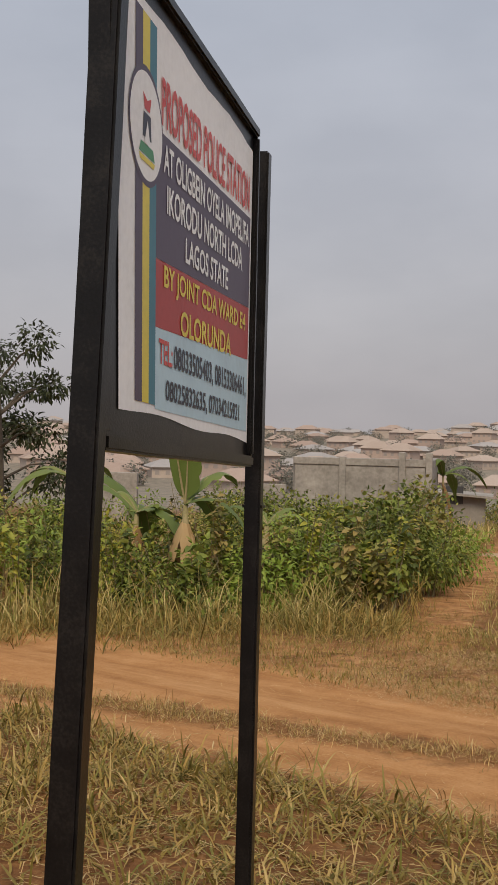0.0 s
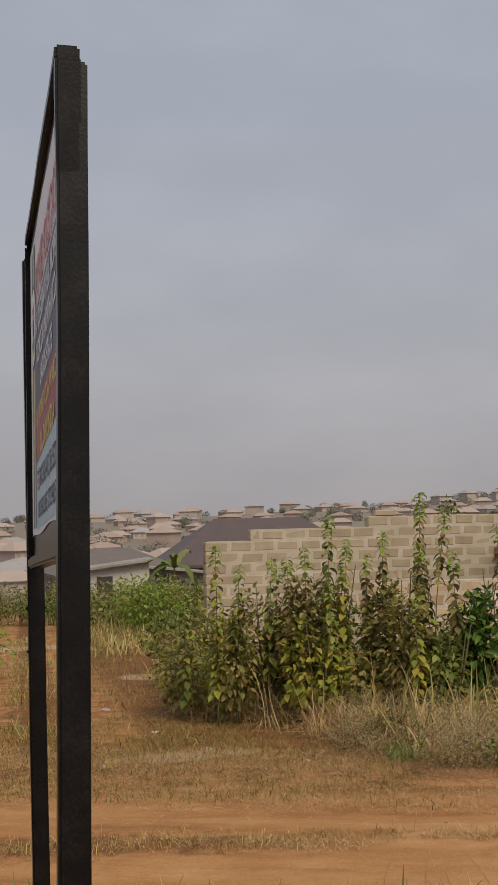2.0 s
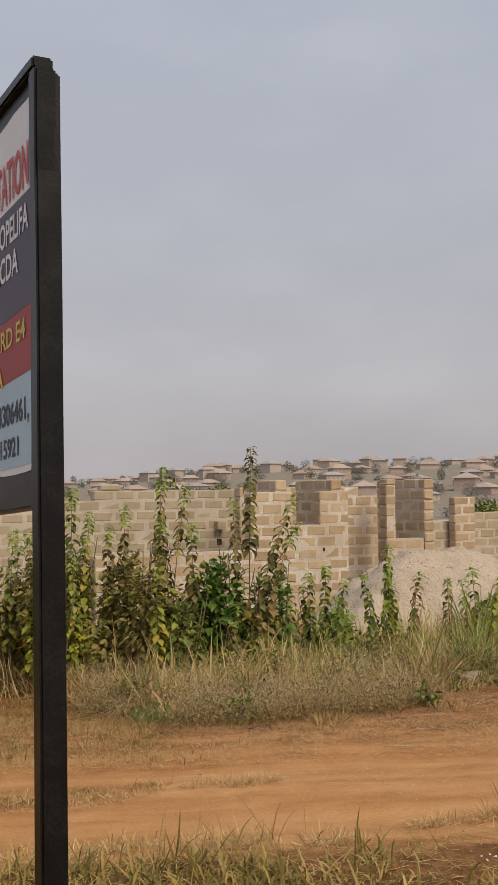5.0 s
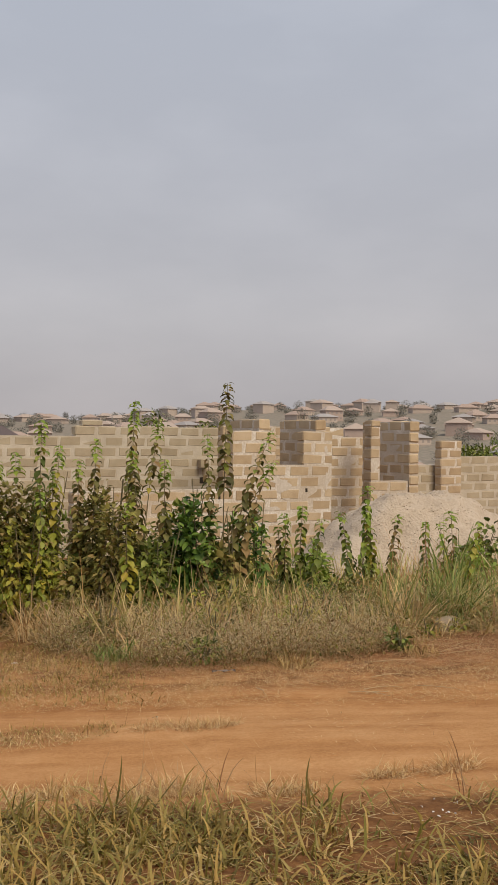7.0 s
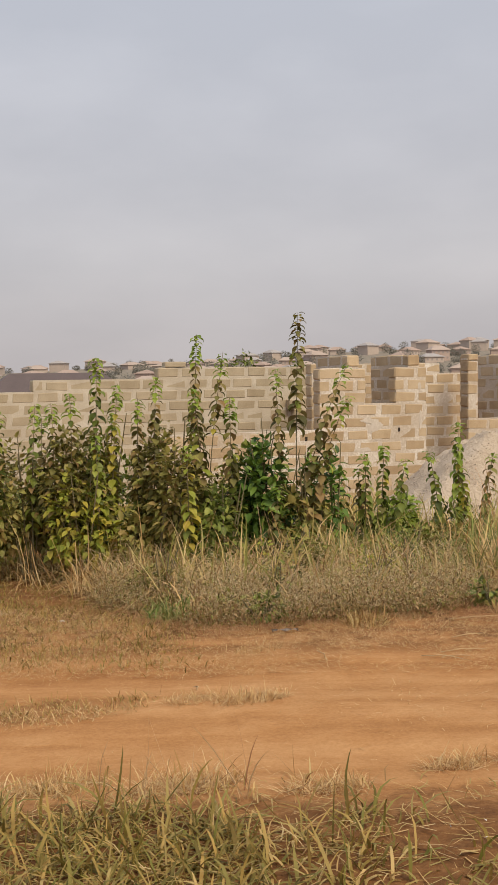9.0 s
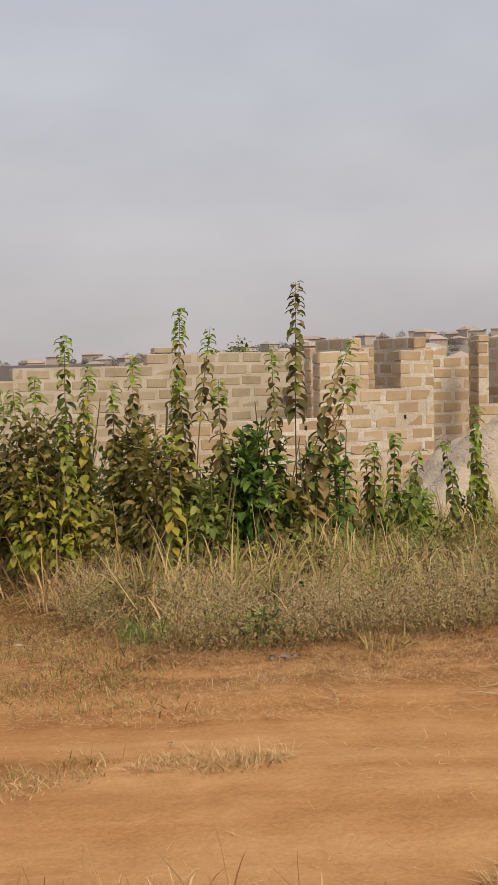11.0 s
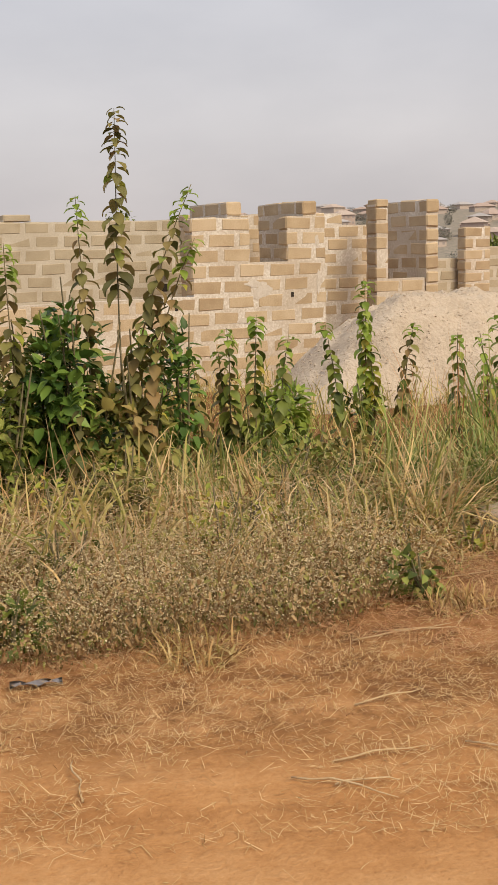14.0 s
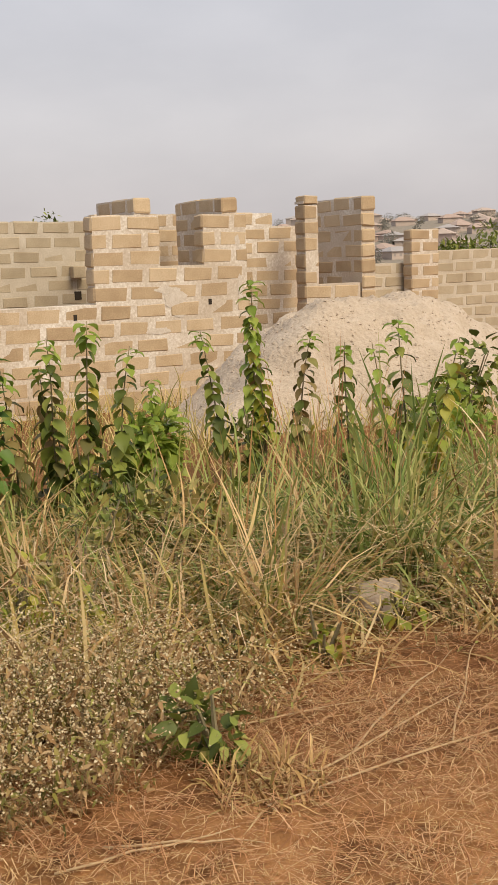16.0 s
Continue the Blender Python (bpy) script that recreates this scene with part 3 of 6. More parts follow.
WHITE = vinyl("white_vinyl", (0.90, 0.90, 0.90))
PURPLE = vinyl("dark_purple_vinyl", (0.085, 0.06, 0.10))
REDV = vinyl("red_vinyl", (0.42, 0.045, 0.04))
BLUEV = vinyl("pale_blue_vinyl", (0.50, 0.68, 0.78))
YELLOWV = vinyl("yellow_vinyl", (0.75, 0.62, 0.08))
TEALV = vinyl("teal_vinyl", (0.05, 0.20, 0.27))
INK = vinyl("black_ink", (0.03, 0.03, 0.05))
REDINK = vinyl("red_ink", (0.60, 0.07, 0.06))
GREENV = vinyl("green_ink", (0.08, 0.30, 0.14))


def text_mesh(body):
    cu = bpy.data.curves.new("words", "FONT")
    cu.body, cu.size, cu.resolution_u = body, 1.0, 3
    cu.offset = 0.02
    ob = bpy.data.objects.new("words", cu)
    scene.collection.objects.link(ob)
    me = bpy.data.meshes.new_from_object(ob.evaluated_get(bpy.context.evaluated_depsgraph_get()))
    bpy.data.objects.remove(ob)
    co = np.array([v.co[:] for v in me.vertices])
    lo, hi = co.min(0), co.max(0)
    for v in me.vertices:
        v.co = ((v.co.x - lo[0]) / (hi[0] - lo[0]), (v.co.y - lo[1]) / (hi[1] - lo[1]), 0)
    return me


def sign():
    root = new("signboard")
    root.location, root.rotation_euler = (SX, 1.4, 0), (0, 0, -0.008)
    tagged(root, "black steel framed two-sided printed signboard on two poles", "sign")
    y0, y1, zb, zt, w = 0.055, 0.98, 1.44, 2.180, 0.036       # near and far end, lower and upper edge at the near end

    def drop(y, z):
        """The sign hangs lower at its far end."""
        return SLOPE * y

    def bar(name, ya, yb, za, zb2, depth, label="", mat=PAINT_BLACK, lean=0.0, bevel=0.004, x=0.0, lean_x=0.0):
        """An upright or level bar between two corners; level ones follow the sign's slope."""
        bm = bmesh.new()
        box(bm, x - depth / 2, x + depth / 2, ya, yb, za, zb2)
        if yb - ya > 0.2:
            bmesh.ops.subdivide_edges(bm, edges=[e for e in bm.edges if abs(e.verts[0].co.y - e.verts[1].co.y) > 0.1], cuts=12)
        else:
            bmesh.ops.subdivide_edges(bm, edges=[e for e in bm.edges if abs(e.verts[0].co.z - e.verts[1].co.z) > 0.1], cuts=16)
        for v in bm.verts:
            v.co += Vector((noise.noise(v.co * 7), noise.noise(v.co * 7 + Vector((9, 0, 0))), noise.noise(v.co * 5 + Vector((0, 9, 0))))) * 0.0012
            if name not in ("pole",):
                v.co.z += drop(v.co.y, v.co.z)
        if lean:
            for v in bm.verts:
                v.co.y += lean * (v.co.z - 1.5)
                v.co.x += lean_x * (v.co.z - 1.5)
        es = [e for e in bm.edges if e.calc_face_angle(0) > 0.6]
        bmesh.ops.bevel(bm, geom=es, offset=bevel, segments=2, affect="EDGES")
        return part(name, bm, mat, root, label)

    g0, g1 = ground_z(SX, 1.4) - 0.1, ground_z(SX, 2.6) - 0.1
    bar("pole", 0.014, 0.051, g0, 2.152, 0.044, "black painted square steel pole", x=-0.002, lean=0.055, lean_x=0.0136)
    bar("pole", y1 + 0.07, y1 + 0.107, g1, 2.105, 0.037, "black painted square steel pole", x=0.002, lean=0.04, lean_x=-0.006)
    bar("collar", y1 + 0.066, y1 + 0.111, 1.345, 1.36, 0.045, "welded collar on the pole", x=0.002)
    bar("collar", y1 + 0.066, y1 + 0.111, 1.25, 1.262, 0.043, "welded collar on the pole", x=0.002)
    bar("frame_rail", y0, y1, zt - 0.022, zt, 0.037, "top rail of the frame")
    bar("frame_rail", y0, y1, zb, zb + 0.024, 0.037, "bottom rail of the frame")
    bar("frame_stile", y0 - 0.014, y0 + 0.016, zb + 0.024, zt - 0.022, 0.037, "side rail of the frame")
    bar("frame_stile", y1 - 0.016, y1, zb + 0.024, zt - 0.022, 0.037, "side rail of the frame")
    bar("weld_rust", y0 - 0.005, y0 + 0.012, 2.128, 2.145, 0.038, "rusty weld", mat=RUST, x=0.004)
    # black backing panel, with the print stuck on both faces
    pa, pb, qa, qb = y0 + 0.016, y1 - 0.016, zb + 0.024, zt - 0.022
    bm = bmesh.new()
    box(bm, -0.006, 0.006, pa, pb, qa, qb)
    for v in bm.verts:
        v.co.z += drop(v.co.y, v.co.z)
    part("backing_panel", bm, PAINT_BLACK, root, "black painted steel sheet")
    # printed area, left to right as one reads it
    ya, yb, za, zb3 = pa + 0.014, pb - 0.010, qa + 0.042, qb - 0.032
    W, Ht = yb - ya, zb3 - za

    def to_world(side, a, b, lift):
        """a: 0 to 1 from the reader's left; b: 0 to 1 from the top."""
        a = a + 0.045 * b * (1 - a) if side > 0 else a * 1.012
        y = ya + a * W if side > 0 else yb - a * W
        z = zb3 - b * Ht
        return Vector((side * (0.006 + lift), y, z + drop(y, z)))

    def patch(name, side, pts, lift, mat, parent, label=""):
        bm = bmesh.new()
        vs = [bm.verts.new(to_world(side, a, b, lift)) for a, b in pts]
        bm.faces.new(vs if side > 0 else vs[::-1])
        return part(name, bm, mat, parent, label)

    def words(side, body, a0, a1, b0, b1, mat, parent, lift=0.004, skew=0.0):
        me = text_mesh(body)
        for v in me.vertices:
            v.co = to_world(side, a0 + v.co.x * (a1 - a0), b1 + (b0 - b1) * v.co.y + skew * (v.co.x - 0.5), lift)
        me.materials.append(mat)
        ob = new("lettering", me)
        ob.parent = parent
        ob["label"] = "printed words " + body.lower()[:40]

    def ring(side, ca, cb, ra, lift, mat, parent, name, squeeze=1.0):
        k = W / Ht
        pts = [(ca + ra * math.cos(t), cb - ra * k * squeeze * math.sin(t)) for t in [2 * math.pi * i / 36 for i in range(36)]]
        return patch(name, side, pts[::-1], lift, mat, parent)

    for side in (1, -1):
        # the sheet has a wavy cut edge
        top = [(i / 16, 0.007 * math.sin(i * 0.8 + side) + 0.003 * math.sin(i * 3.1)) for i in range(17)]
        bot = [(i / 16, 1.0 + 0.006 * math.sin(i * 0.7 + 2 * side) + (0.02 if side > 0 else 0.0) * (i / 16)) for i in range(17)]
        sheet = patch("printed_sheet", side, bot + top[::-1], 0.002, WHITE, root, "white printed vinyl sheet with coloured bands")
        patch("purple_band", side, [(0.205, 0.60), (0.985, 0.555), (0.985, 0.245), (0.205, 0.275)], 0.0028, PURPLE, sheet)
        patch("red_band", side, [(0.205, 0.775), (0.985, 0.735), (0.985, 0.556), (0.205, 0.601)], 0.0028, REDV, sheet)
        patch("blue_band", side, [(0.205, 0.985), (0.985, 0.985), (0.985, 0.736), (0.205, 0.776)], 0.0028, BLUEV, sheet)
        for a, mm in ((0.085, PURPLE), (0.125, YELLOWV), (0.165, TEALV)):
            patch("stripe", side, [(a, 0.975), (a + 0.04, 0.975), (a + 0.04, 0.03), (a, 0.03)], 0.003, mm, sheet)
        ring(side, 0.145, 0.30, 0.098, 0.0034, PURPLE, sheet, "emblem_ring", 1.05)
        em = ring(side, 0.145, 0.30, 0.092, 0.0038, WHITE, sheet, "emblem")
        em["label"] = "round white emblem with small red, black and green shapes"
        patch("emblem_shape", side, [(0.12, 0.33), (0.17, 0.33), (0.165, 0.27), (0.125, 0.27)], 0.0044, INK, sheet)
        patch("emblem_shape", side, [(0.128, 0.345), (0.162, 0.345), (0.145, 0.285)], 0.0050, WHITE, sheet)
        patch("emblem_shape", side, [(0.13, 0.262), (0.16, 0.262), (0.168, 0.225), (0.145, 0.238), (0.122, 0.225)], 0.0044, REDINK, sheet)
        patch("emblem_shape", side, [(0.10, 0.372), (0.19, 0.372), (0.18, 0.345), (0.11, 0.345)], 0.0044, GREENV, sheet)
        patch("emblem_shape", side, [(0.105, 0.39), (0.185, 0.39), (0.19, 0.376), (0.10, 0.376)], 0.0044, YELLOWV, sheet)
        words(side, "PROPOSED POLICE STATION", 0.235, 0.965, 0.12, 0.245, REDINK, sheet, skew=-0.025)
        words(side, "AT OLIGBEIN OYELA IMOPELIFA", 0.248, 0.965, 0.285, 0.36, WHITE, sheet, skew=-0.02)
        words(side, "IKORODU NORTH LCDA", 0.27, 0.90, 0.385, 0.46, WHITE, sheet, skew=-0.02)
        words(side, "LAGOS STATE", 0.40, 0.76, 0.485, 0.555, WHITE, sheet, skew=-0.01)
        words(side, "BY JOINT CDA WARD E4", 0.255, 0.945, 0.595, 0.67, YELLOWV, sheet, skew=-0.02)
        words(side, "OLORUNDA", 0.37, 0.80, 0.69, 0.76, YELLOWV, sheet, skew=-0.015)
        words(side, "TEL:", 0.225, 0.315, 0.80, 0.865, REDINK, sheet)
        words(side, "08033505403, 08153306461,", 0.325, 0.965, 0.80, 0.875, INK, sheet)
        words(side, "08025832635, 07034215921", 0.27, 0.90, 0.90, 0.965, INK, sheet)


sign()


# ---------- houses ----------
ROOF_BROWN = material("brown_metal_roof", [(0.10, 0.075, 0.07), (0.14, 0.105, 0.10)], 1.5, 12, 0.6, 0.15)
ROOF_GREY = material("weathered_grey_roof", [(0.15, 0.125, 0.11), (0.21, 0.18, 0.16)], 1.2, 10, 0.7, 0.15)
# Hillside roofs and walls are paled and flattened: distance haze put into their colours.
ROOF_FAR = [material("hazed_rust_roof", [(0.36, 0.265, 0.22), (0.43, 0.33, 0.28)], 0.2, 2, 0.9, 0.0, spread=0.3),
            material("hazed_tan_roof", [(0.40, 0.315, 0.265), (0.47, 0.38, 0.325)], 0.2, 2, 0.9, 0.0, spread=0.3),
            material("hazed_grey_roof", [(0.34, 0.315, 0.31), (0.42, 0.39, 0.38)], 0.2, 2, 0.9, 0.0, spread=0.3)]
WALL_FAR = [material("hazed_cream_wall", [(0.42, 0.345, 0.30), (0.50, 0.415, 0.36)], 0.3, 3, 0.95, 0.0, spread=0.4),
            material("hazed_pink_wall", [(0.40, 0.305, 0.265), (0.47, 0.365, 0.315)], 0.3, 3, 0.95, 0.0, spread=0.4)]
WALL_GREY = material("bare_render_wall", [(0.24, 0.215, 0.19), (0.33, 0.30, 0.265)], 1.0, 14, 0.95, 0.2)
WALL_WHITE = material("whitewashed_wall", [(0.55, 0.52, 0.48), (0.66, 0.63, 0.59)], 1.0, 14, 0.95, 0.2)
DARK_GLASS = material("dark_window", [(0.05, 0.05, 0.055), (0.09, 0.085, 0.085)], 1, 10, 0.3, 0.0)
# far window tone lifted too, with the haze in its base colour
DARK_FAR = material("hazed_window", [(0.30, 0.26, 0.245), (0.36, 0.31, 0.29)], 1, 10, 0.6, 0.0)


def hip_roof(bm, lx, ly, z, rise, over, ridge):
    """A hipped roof with an eave board: ridge is its half length."""
    X, Y = lx / 2 + over, ly / 2 + over
    lo = [bm.verts.new(p) for p in ((-X, -Y, z - 0.14), (X, -Y, z - 0.14), (X, Y, z - 0.14), (-X, Y, z - 0.14))]
    e = [bm.verts.new(p) for p in ((-X, -Y, z), (X, -Y, z), (X, Y, z), (-X, Y, z))]
    r = [bm.verts.new((-ridge, 0, z + rise)), bm.verts.new((ridge, 0, z + rise))]
    bm.faces.new(lo[::-1])
    for i in range(4):
        bm.faces.new((lo[i], lo[(i + 1) % 4], e[(i + 1) % 4], e[i]))
    bm.faces.new((e[0], e[1], r[1], r[0]))
    bm.faces.new((e[2], e[3], r[0], r[1]))
    bm.faces.new((e[1], e[2], r[1]))
    bm.faces.new((e[3], e[0], r[0]))


def house(x, y, z, turn, lx, ly, h, rise, roof, wall, label, over=0.5, ridge=None, windows=4, glass=None, storeys=1, sides=(-1, 1)):
    root = new("house")
    root.location, root.rotation_euler = (x, y, z), (0, 0, radians(turn))
    tagged(root, label, "house")
    bm = bmesh.new()
    box(bm, -lx / 2, lx / 2, -ly / 2, ly / 2, -1.5, h)
    part("wall", bm, wall, root)
    bm = bmesh.new()
    hip_roof(bm, lx, ly, h, rise, over, lx * 0.22 if ridge is None else ridge)
    part("roof", bm, roof, root)
    bm = bmesh.new()
    box(bm, -0.55, 0.55, -0.04, 0.04, 0, 1.1)
    first = None
    for st in range(storeys):
        for k in range(windows):
            wx = -lx / 2 + lx * (k + 0.5) / windows
            zz = 0.95 + st * h / storeys
            for face in sides:
                if first is None:
                    ob = part("window", bm, glass or DARK_GLASS, root)
                    first = ob.data
                else:
                    ob = new("window", first)
                    ob.parent = root
                ob.location = (wx, face * (ly / 2 + 0.01), zz)
    return root


house(16.0, 62.5, -3.15, -6, 10.5, 9.0, 2.45, 2.45, ROOF_BROWN, WALL_GREY, "bungalow with a steep brown metal roof and grey walls", 0.6, 2.6)
house(6.6, 57.5, -2.95, 4, 5.6, 6.5, 2.15, 1.15, ROOF_GREY, WALL_GREY, "low house with a weathered grey hipped roof", 0.5, 1.2)


def shed(x, y, z, lx, ly, h0, h1, wall, label):
    """A lean-to with a thin sloping sheet roof, an open doorway and a window."""
    root = new("shed")
    root.location = (x, y, z)
    tagged(root, label, "shed")
    bm = bmesh.new()
    box(bm, -lx / 2, lx / 2, -ly / 2, ly / 2, -1.0, h0)
    for v in bm.verts:
        if v.co.z > 0 and v.co.x > 0:
            v.co.z = h1
    part("wall", bm, wall, root)
    bm = bmesh.new()
    box(bm, -lx / 2 - 0.4, lx / 2 + 0.3, -ly / 2 - 0.4, ly / 2 + 0.3, 0, 0.09)
    for v in bm.verts:
        v.co.z += h0 + 0.02 + (h1 - h0) * (v.co.x + lx / 2) / lx
    part("roof", bm, CONCRETE, root, "thin pale sheet roof")
    bm = bmesh.new()
    box(bm, -0.35, 0.35, -0.03, 0.03, 0, 0.7)
    part("window", bm, DARK_GLASS, root).location = (-lx * 0.27, -ly / 2 - 0.01, 1.2)
    return root


shed(6.15, 50.5, -2.65, 2.6, 2.0, 2.2, 2.5, WALL_WHITE, "small whitewashed shed with a sloping sheet roof")
shed(9.3, 54.0, -2.8, 2.6, 2.4, 2.2, 1.9, WALL_GREY, "small grey outhouse with a lean-to roof")
shed(-1.0, 46.0, -2.5, 1.6, 1.8, 1.55, 1.45, WALL_GREY, "small grey shed beside the side track")


def shell():
    """The bare concrete shell seen over the bushes."""
    root = new("concrete_building")
    root.location = (-4.2, 36.5, -1.9)
    tagged(root, "unfinished grey concrete house shell streaked with dark stains", "building")

    def piece(name, x0, x1, y0, y1, z0, z1, label=""):
        bm = bmesh.new()
        box(bm, x0, x1, y0, y1, z0, z1, 0.02)
        part(name, bm, CONCRETE, root, label)
    piece("wall", -2.2, 2.1, -0.1, 0.1, -0.5, 2.28)
    piece("ring_beam", -2.25, 2.15, -0.14, 0.14, 2.28, 2.52, "cast concrete ring beam")
    piece("wall", 2.11, 2.33, 0.0, 4.0, -0.5, 2.5)
    piece("wall", -2.3, -2.1, 0.12, 4.0, -0.5, 2.3)
    piece("wall", -2.0, 2.0, 3.9, 4.1, -0.5, 2.2)
    for x in (-0.6, 1.35, 2.22):
        piece("column", x - 0.11, x + 0.11, -0.17, 0.09, -0.5, 2.56 if x < 1.3 else 2.75, "stained concrete column")
    piece("wall", -8.6, -7.4, -1.0, -0.8, -0.5, 1.85)
    piece("wall", -3.4, -2.4, -0.6, -0.4, -0.5, 1.6)


shell()


def town():
    rng = random.Random(7)
    protos = []
    # far materials carry the distance haze in their colours
    for k in range(6):
        lx, ly = rng.uniform(9, 13.5), rng.uniform(8, 11)
        two = k == 5
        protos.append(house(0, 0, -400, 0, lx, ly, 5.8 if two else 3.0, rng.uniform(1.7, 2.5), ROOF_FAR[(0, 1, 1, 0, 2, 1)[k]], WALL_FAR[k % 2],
                            ("two-storey" if two else "single-storey") + " house with a haze-paled hipped roof on the hillside", 0.7, None, 4, DARK_FAR, 2 if two else 1, (-1,)))
    spots = []
    tries = 0
    while len(spots) < 440 and tries < 20000:
        tries += 1
        r = 215 + 680 * rng.random() ** 0.9
        az = radians(rng.uniform(-24, 50))
        x, y = r * math.sin(az), r * math.cos(az)
        if all((x - a) ** 2 + (y - b) ** 2 > 13.5 ** 2 for a, b in spots):
            spots.append((x, y))
    spots.sort(key=lambda p: p[0] ** 2 + p[1] ** 2)
    bm = bmesh.new()
    for x, y in spots[290:]:
        lx, ly, h, m = rng.uniform(9, 13.5), rng.uniform(8, 11), rng.choice((3.0, 3.0, 5.8)), pose(x, y, ground_z(x, y) - 0.2, 0, 0, rng.uniform(-30, 60))
        before = len(bm.verts)
        box(bm, -lx / 2, lx / 2, -ly / 2, ly / 2, -1.5, h)
        bm.faces.ensure_lookup_table()
        walls = len(bm.faces)
        hip_roof(bm, lx, ly, h, rng.uniform(1.7, 2.5), 0.7, lx * 0.22)
        bm.faces.ensure_lookup_table()
        for f in bm.faces[walls:]:
            f.material_index = 1 + (len(bm.faces) // 15) % 3
        bm.verts.ensure_lookup_table()
        bmesh.ops.transform(bm, matrix=m, verts=bm.verts[before:])
    tagged(part("far_houses", bm, [WALL_FAR[0]] + ROOF_FAR), "haze-paled houses along the top of the far hillside", "houses", kind="stuff")
    for i, (x, y) in enumerate(spots[:290]):
        p = protos[rng.choice((0, 0, 1, 1, 2, 3, 3, 4, 4, 5))]
        m = pose(x, y, ground_z(x, y) - 0.2, 0, 0, rng.uniform(-30, 60))
        if i < len(protos):
            p = protos[i]
            p.matrix_basis = m
        else:
            p = copy_thing(p, m)
        p["group"] = "houses on the far hillside"


town()


# ---------- vegetation ----------
RNG = np.random.default_rng(11)


def bank_edge(s):
    """Where the weedy bank begins, over the way along the track."""
    return np.interp(s, (-3.4, -2.6, -1.85, -1.3, -1.0, 0.0, 0.6, 1.0, 1.7, 3.0), (10.75, 10.4, 9.0, 8.3, 8.0, 8.3, 8.5, 8.75, 9.2, 9.4))


def right_bank(x, y):
    """Inside the weedy bank between the track and the block house."""
    s, n = along(x, y), across(x, y)
    edge = bank_edge(s) + 0.22 * wob(x, y, 2.3, 1.0)
    return (n > edge) & (x > 1.75 + 0.03 * (y - 10) + 0.25 * wob(x, y, 1.3, 4.0))


def left_bank(x, y):
    """Inside the overgrown ground on the other side of the side track."""
    return (y > 12.1 + 0.5 * (x + 1.0) + 0.6 * wob(x, y, 1.6, 2.0)) & (x < -0.85 + 0.03 * (y - 12) + 0.2 * wob(x, y, 1.4, 6.0))


def scatter(count, s0, s1, n0, n1, keep=None):
    s, n = RNG.uniform(s0, s1, count), RNG.uniform(n0, n1, count)
    x, y = s * U[0] + n * N[0], s * U[1] + n * N[1]
    if keep is not None:
        k = keep(x, y)
        x, y = x[k], y[k]
    return x, y


def clumped(x, y, k, cut, seed=0.0):
    keep = (wob(x, y, k, seed) + RNG.normal(0, 0.35, len(x))) > cut
    return x[keep], y[keep]


def tufts(x, y, per, spread):
    """Several blades round each root."""
    x, y = np.repeat(x, per), np.repeat(y, per)
    return x + RNG.normal(0, spread, len(x)), y + RNG.normal(0, spread, len(y))


def rooted(x, y):
    return np.stack([x, y, height(x, y) - 0.01], 1)


STONE_AT = (6.06, 8.10)


def grass(name, x, y, h0, h1, width, mat, label, droop=0.5, lean=0.35):
    k = (x - STONE_AT[0] + 0.12) ** 2 + (y - STONE_AT[1] + 0.18) ** 2 > 0.30 ** 2
    x, y = x[k], y[k]
    p = rooted(x, y)
    h = RNG.uniform(h0, h1, len(x)) * (0.85 + 0.3 * wob(x, y, 1.7, 3.0))
    return tagged(blades(name, p, h, width, mat, droop, lean, RNG), label, "grass", kind="stuff")


def straws(name, x, y, l0, l1, width, mat, label, lift=0.03):
    """Loose dry stalks lying on the ground."""
    n = len(x)
    yaw, L = RNG.uniform(0, 2 * np.pi, n), RNG.uniform(l0, l1, n)
    d = np.stack([np.cos(yaw), np.sin(yaw), RNG.normal(0, 0.10, n)], 1)
    s = np.stack([-np.sin(yaw), np.cos(yaw), np.zeros(n)], 1) * (width * RNG.uniform(0.5, 1.2, n))[:, None]
    a = np.stack([x, y, height(x, y) + RNG.uniform(0.004, lift, n)], 1)
    m = a + d * (L / 2)[:, None] + RNG.normal(0, 0.012, (n, 3))
    b = a + d * L[:, None]
    b[:, 2] = np.maximum(b[:, 2], height(b[:, 0], b[:, 1]) + 0.004)
    m[:, 2] = np.maximum(m[:, 2], height(m[:, 0], m[:, 1]) + 0.006)
    V = np.stack([a - s, a + s, m - s, m + s, b], 1).reshape(-1, 3)
    base = (np.arange(n) * 5)[:, None]
    f = np.concatenate([base + np.array([[0, 1, 3, 2]]), base + np.array([[2, 3, 4]])], 1).ravel()
    return tagged(mesh_arrays(name, V, f, np.tile([4, 3], n), mat), label, "straw", kind="stuff")


GOLDEN = leafy("golden_straw", [(0.30, 0.15, 0.055), (0.56, 0.35, 0.15), (0.76, 0.56, 0.31), (0.46, 0.30, 0.115)], 0.8, 0.22)
RED_STRAW = leafy("matted_red_straw", [(0.24, 0.095, 0.04), (0.52, 0.26, 0.115), (0.70, 0.45, 0.25)], 0.8, 0.22)
DEAD_BLADE = leafy("dead_buff_blades", [(0.20, 0.105, 0.045), (0.54, 0.36, 0.185), (0.76, 0.57, 0.35), (0.37, 0.22, 0.10), (0.86, 0.70, 0.49)], 0.75, 0.2)
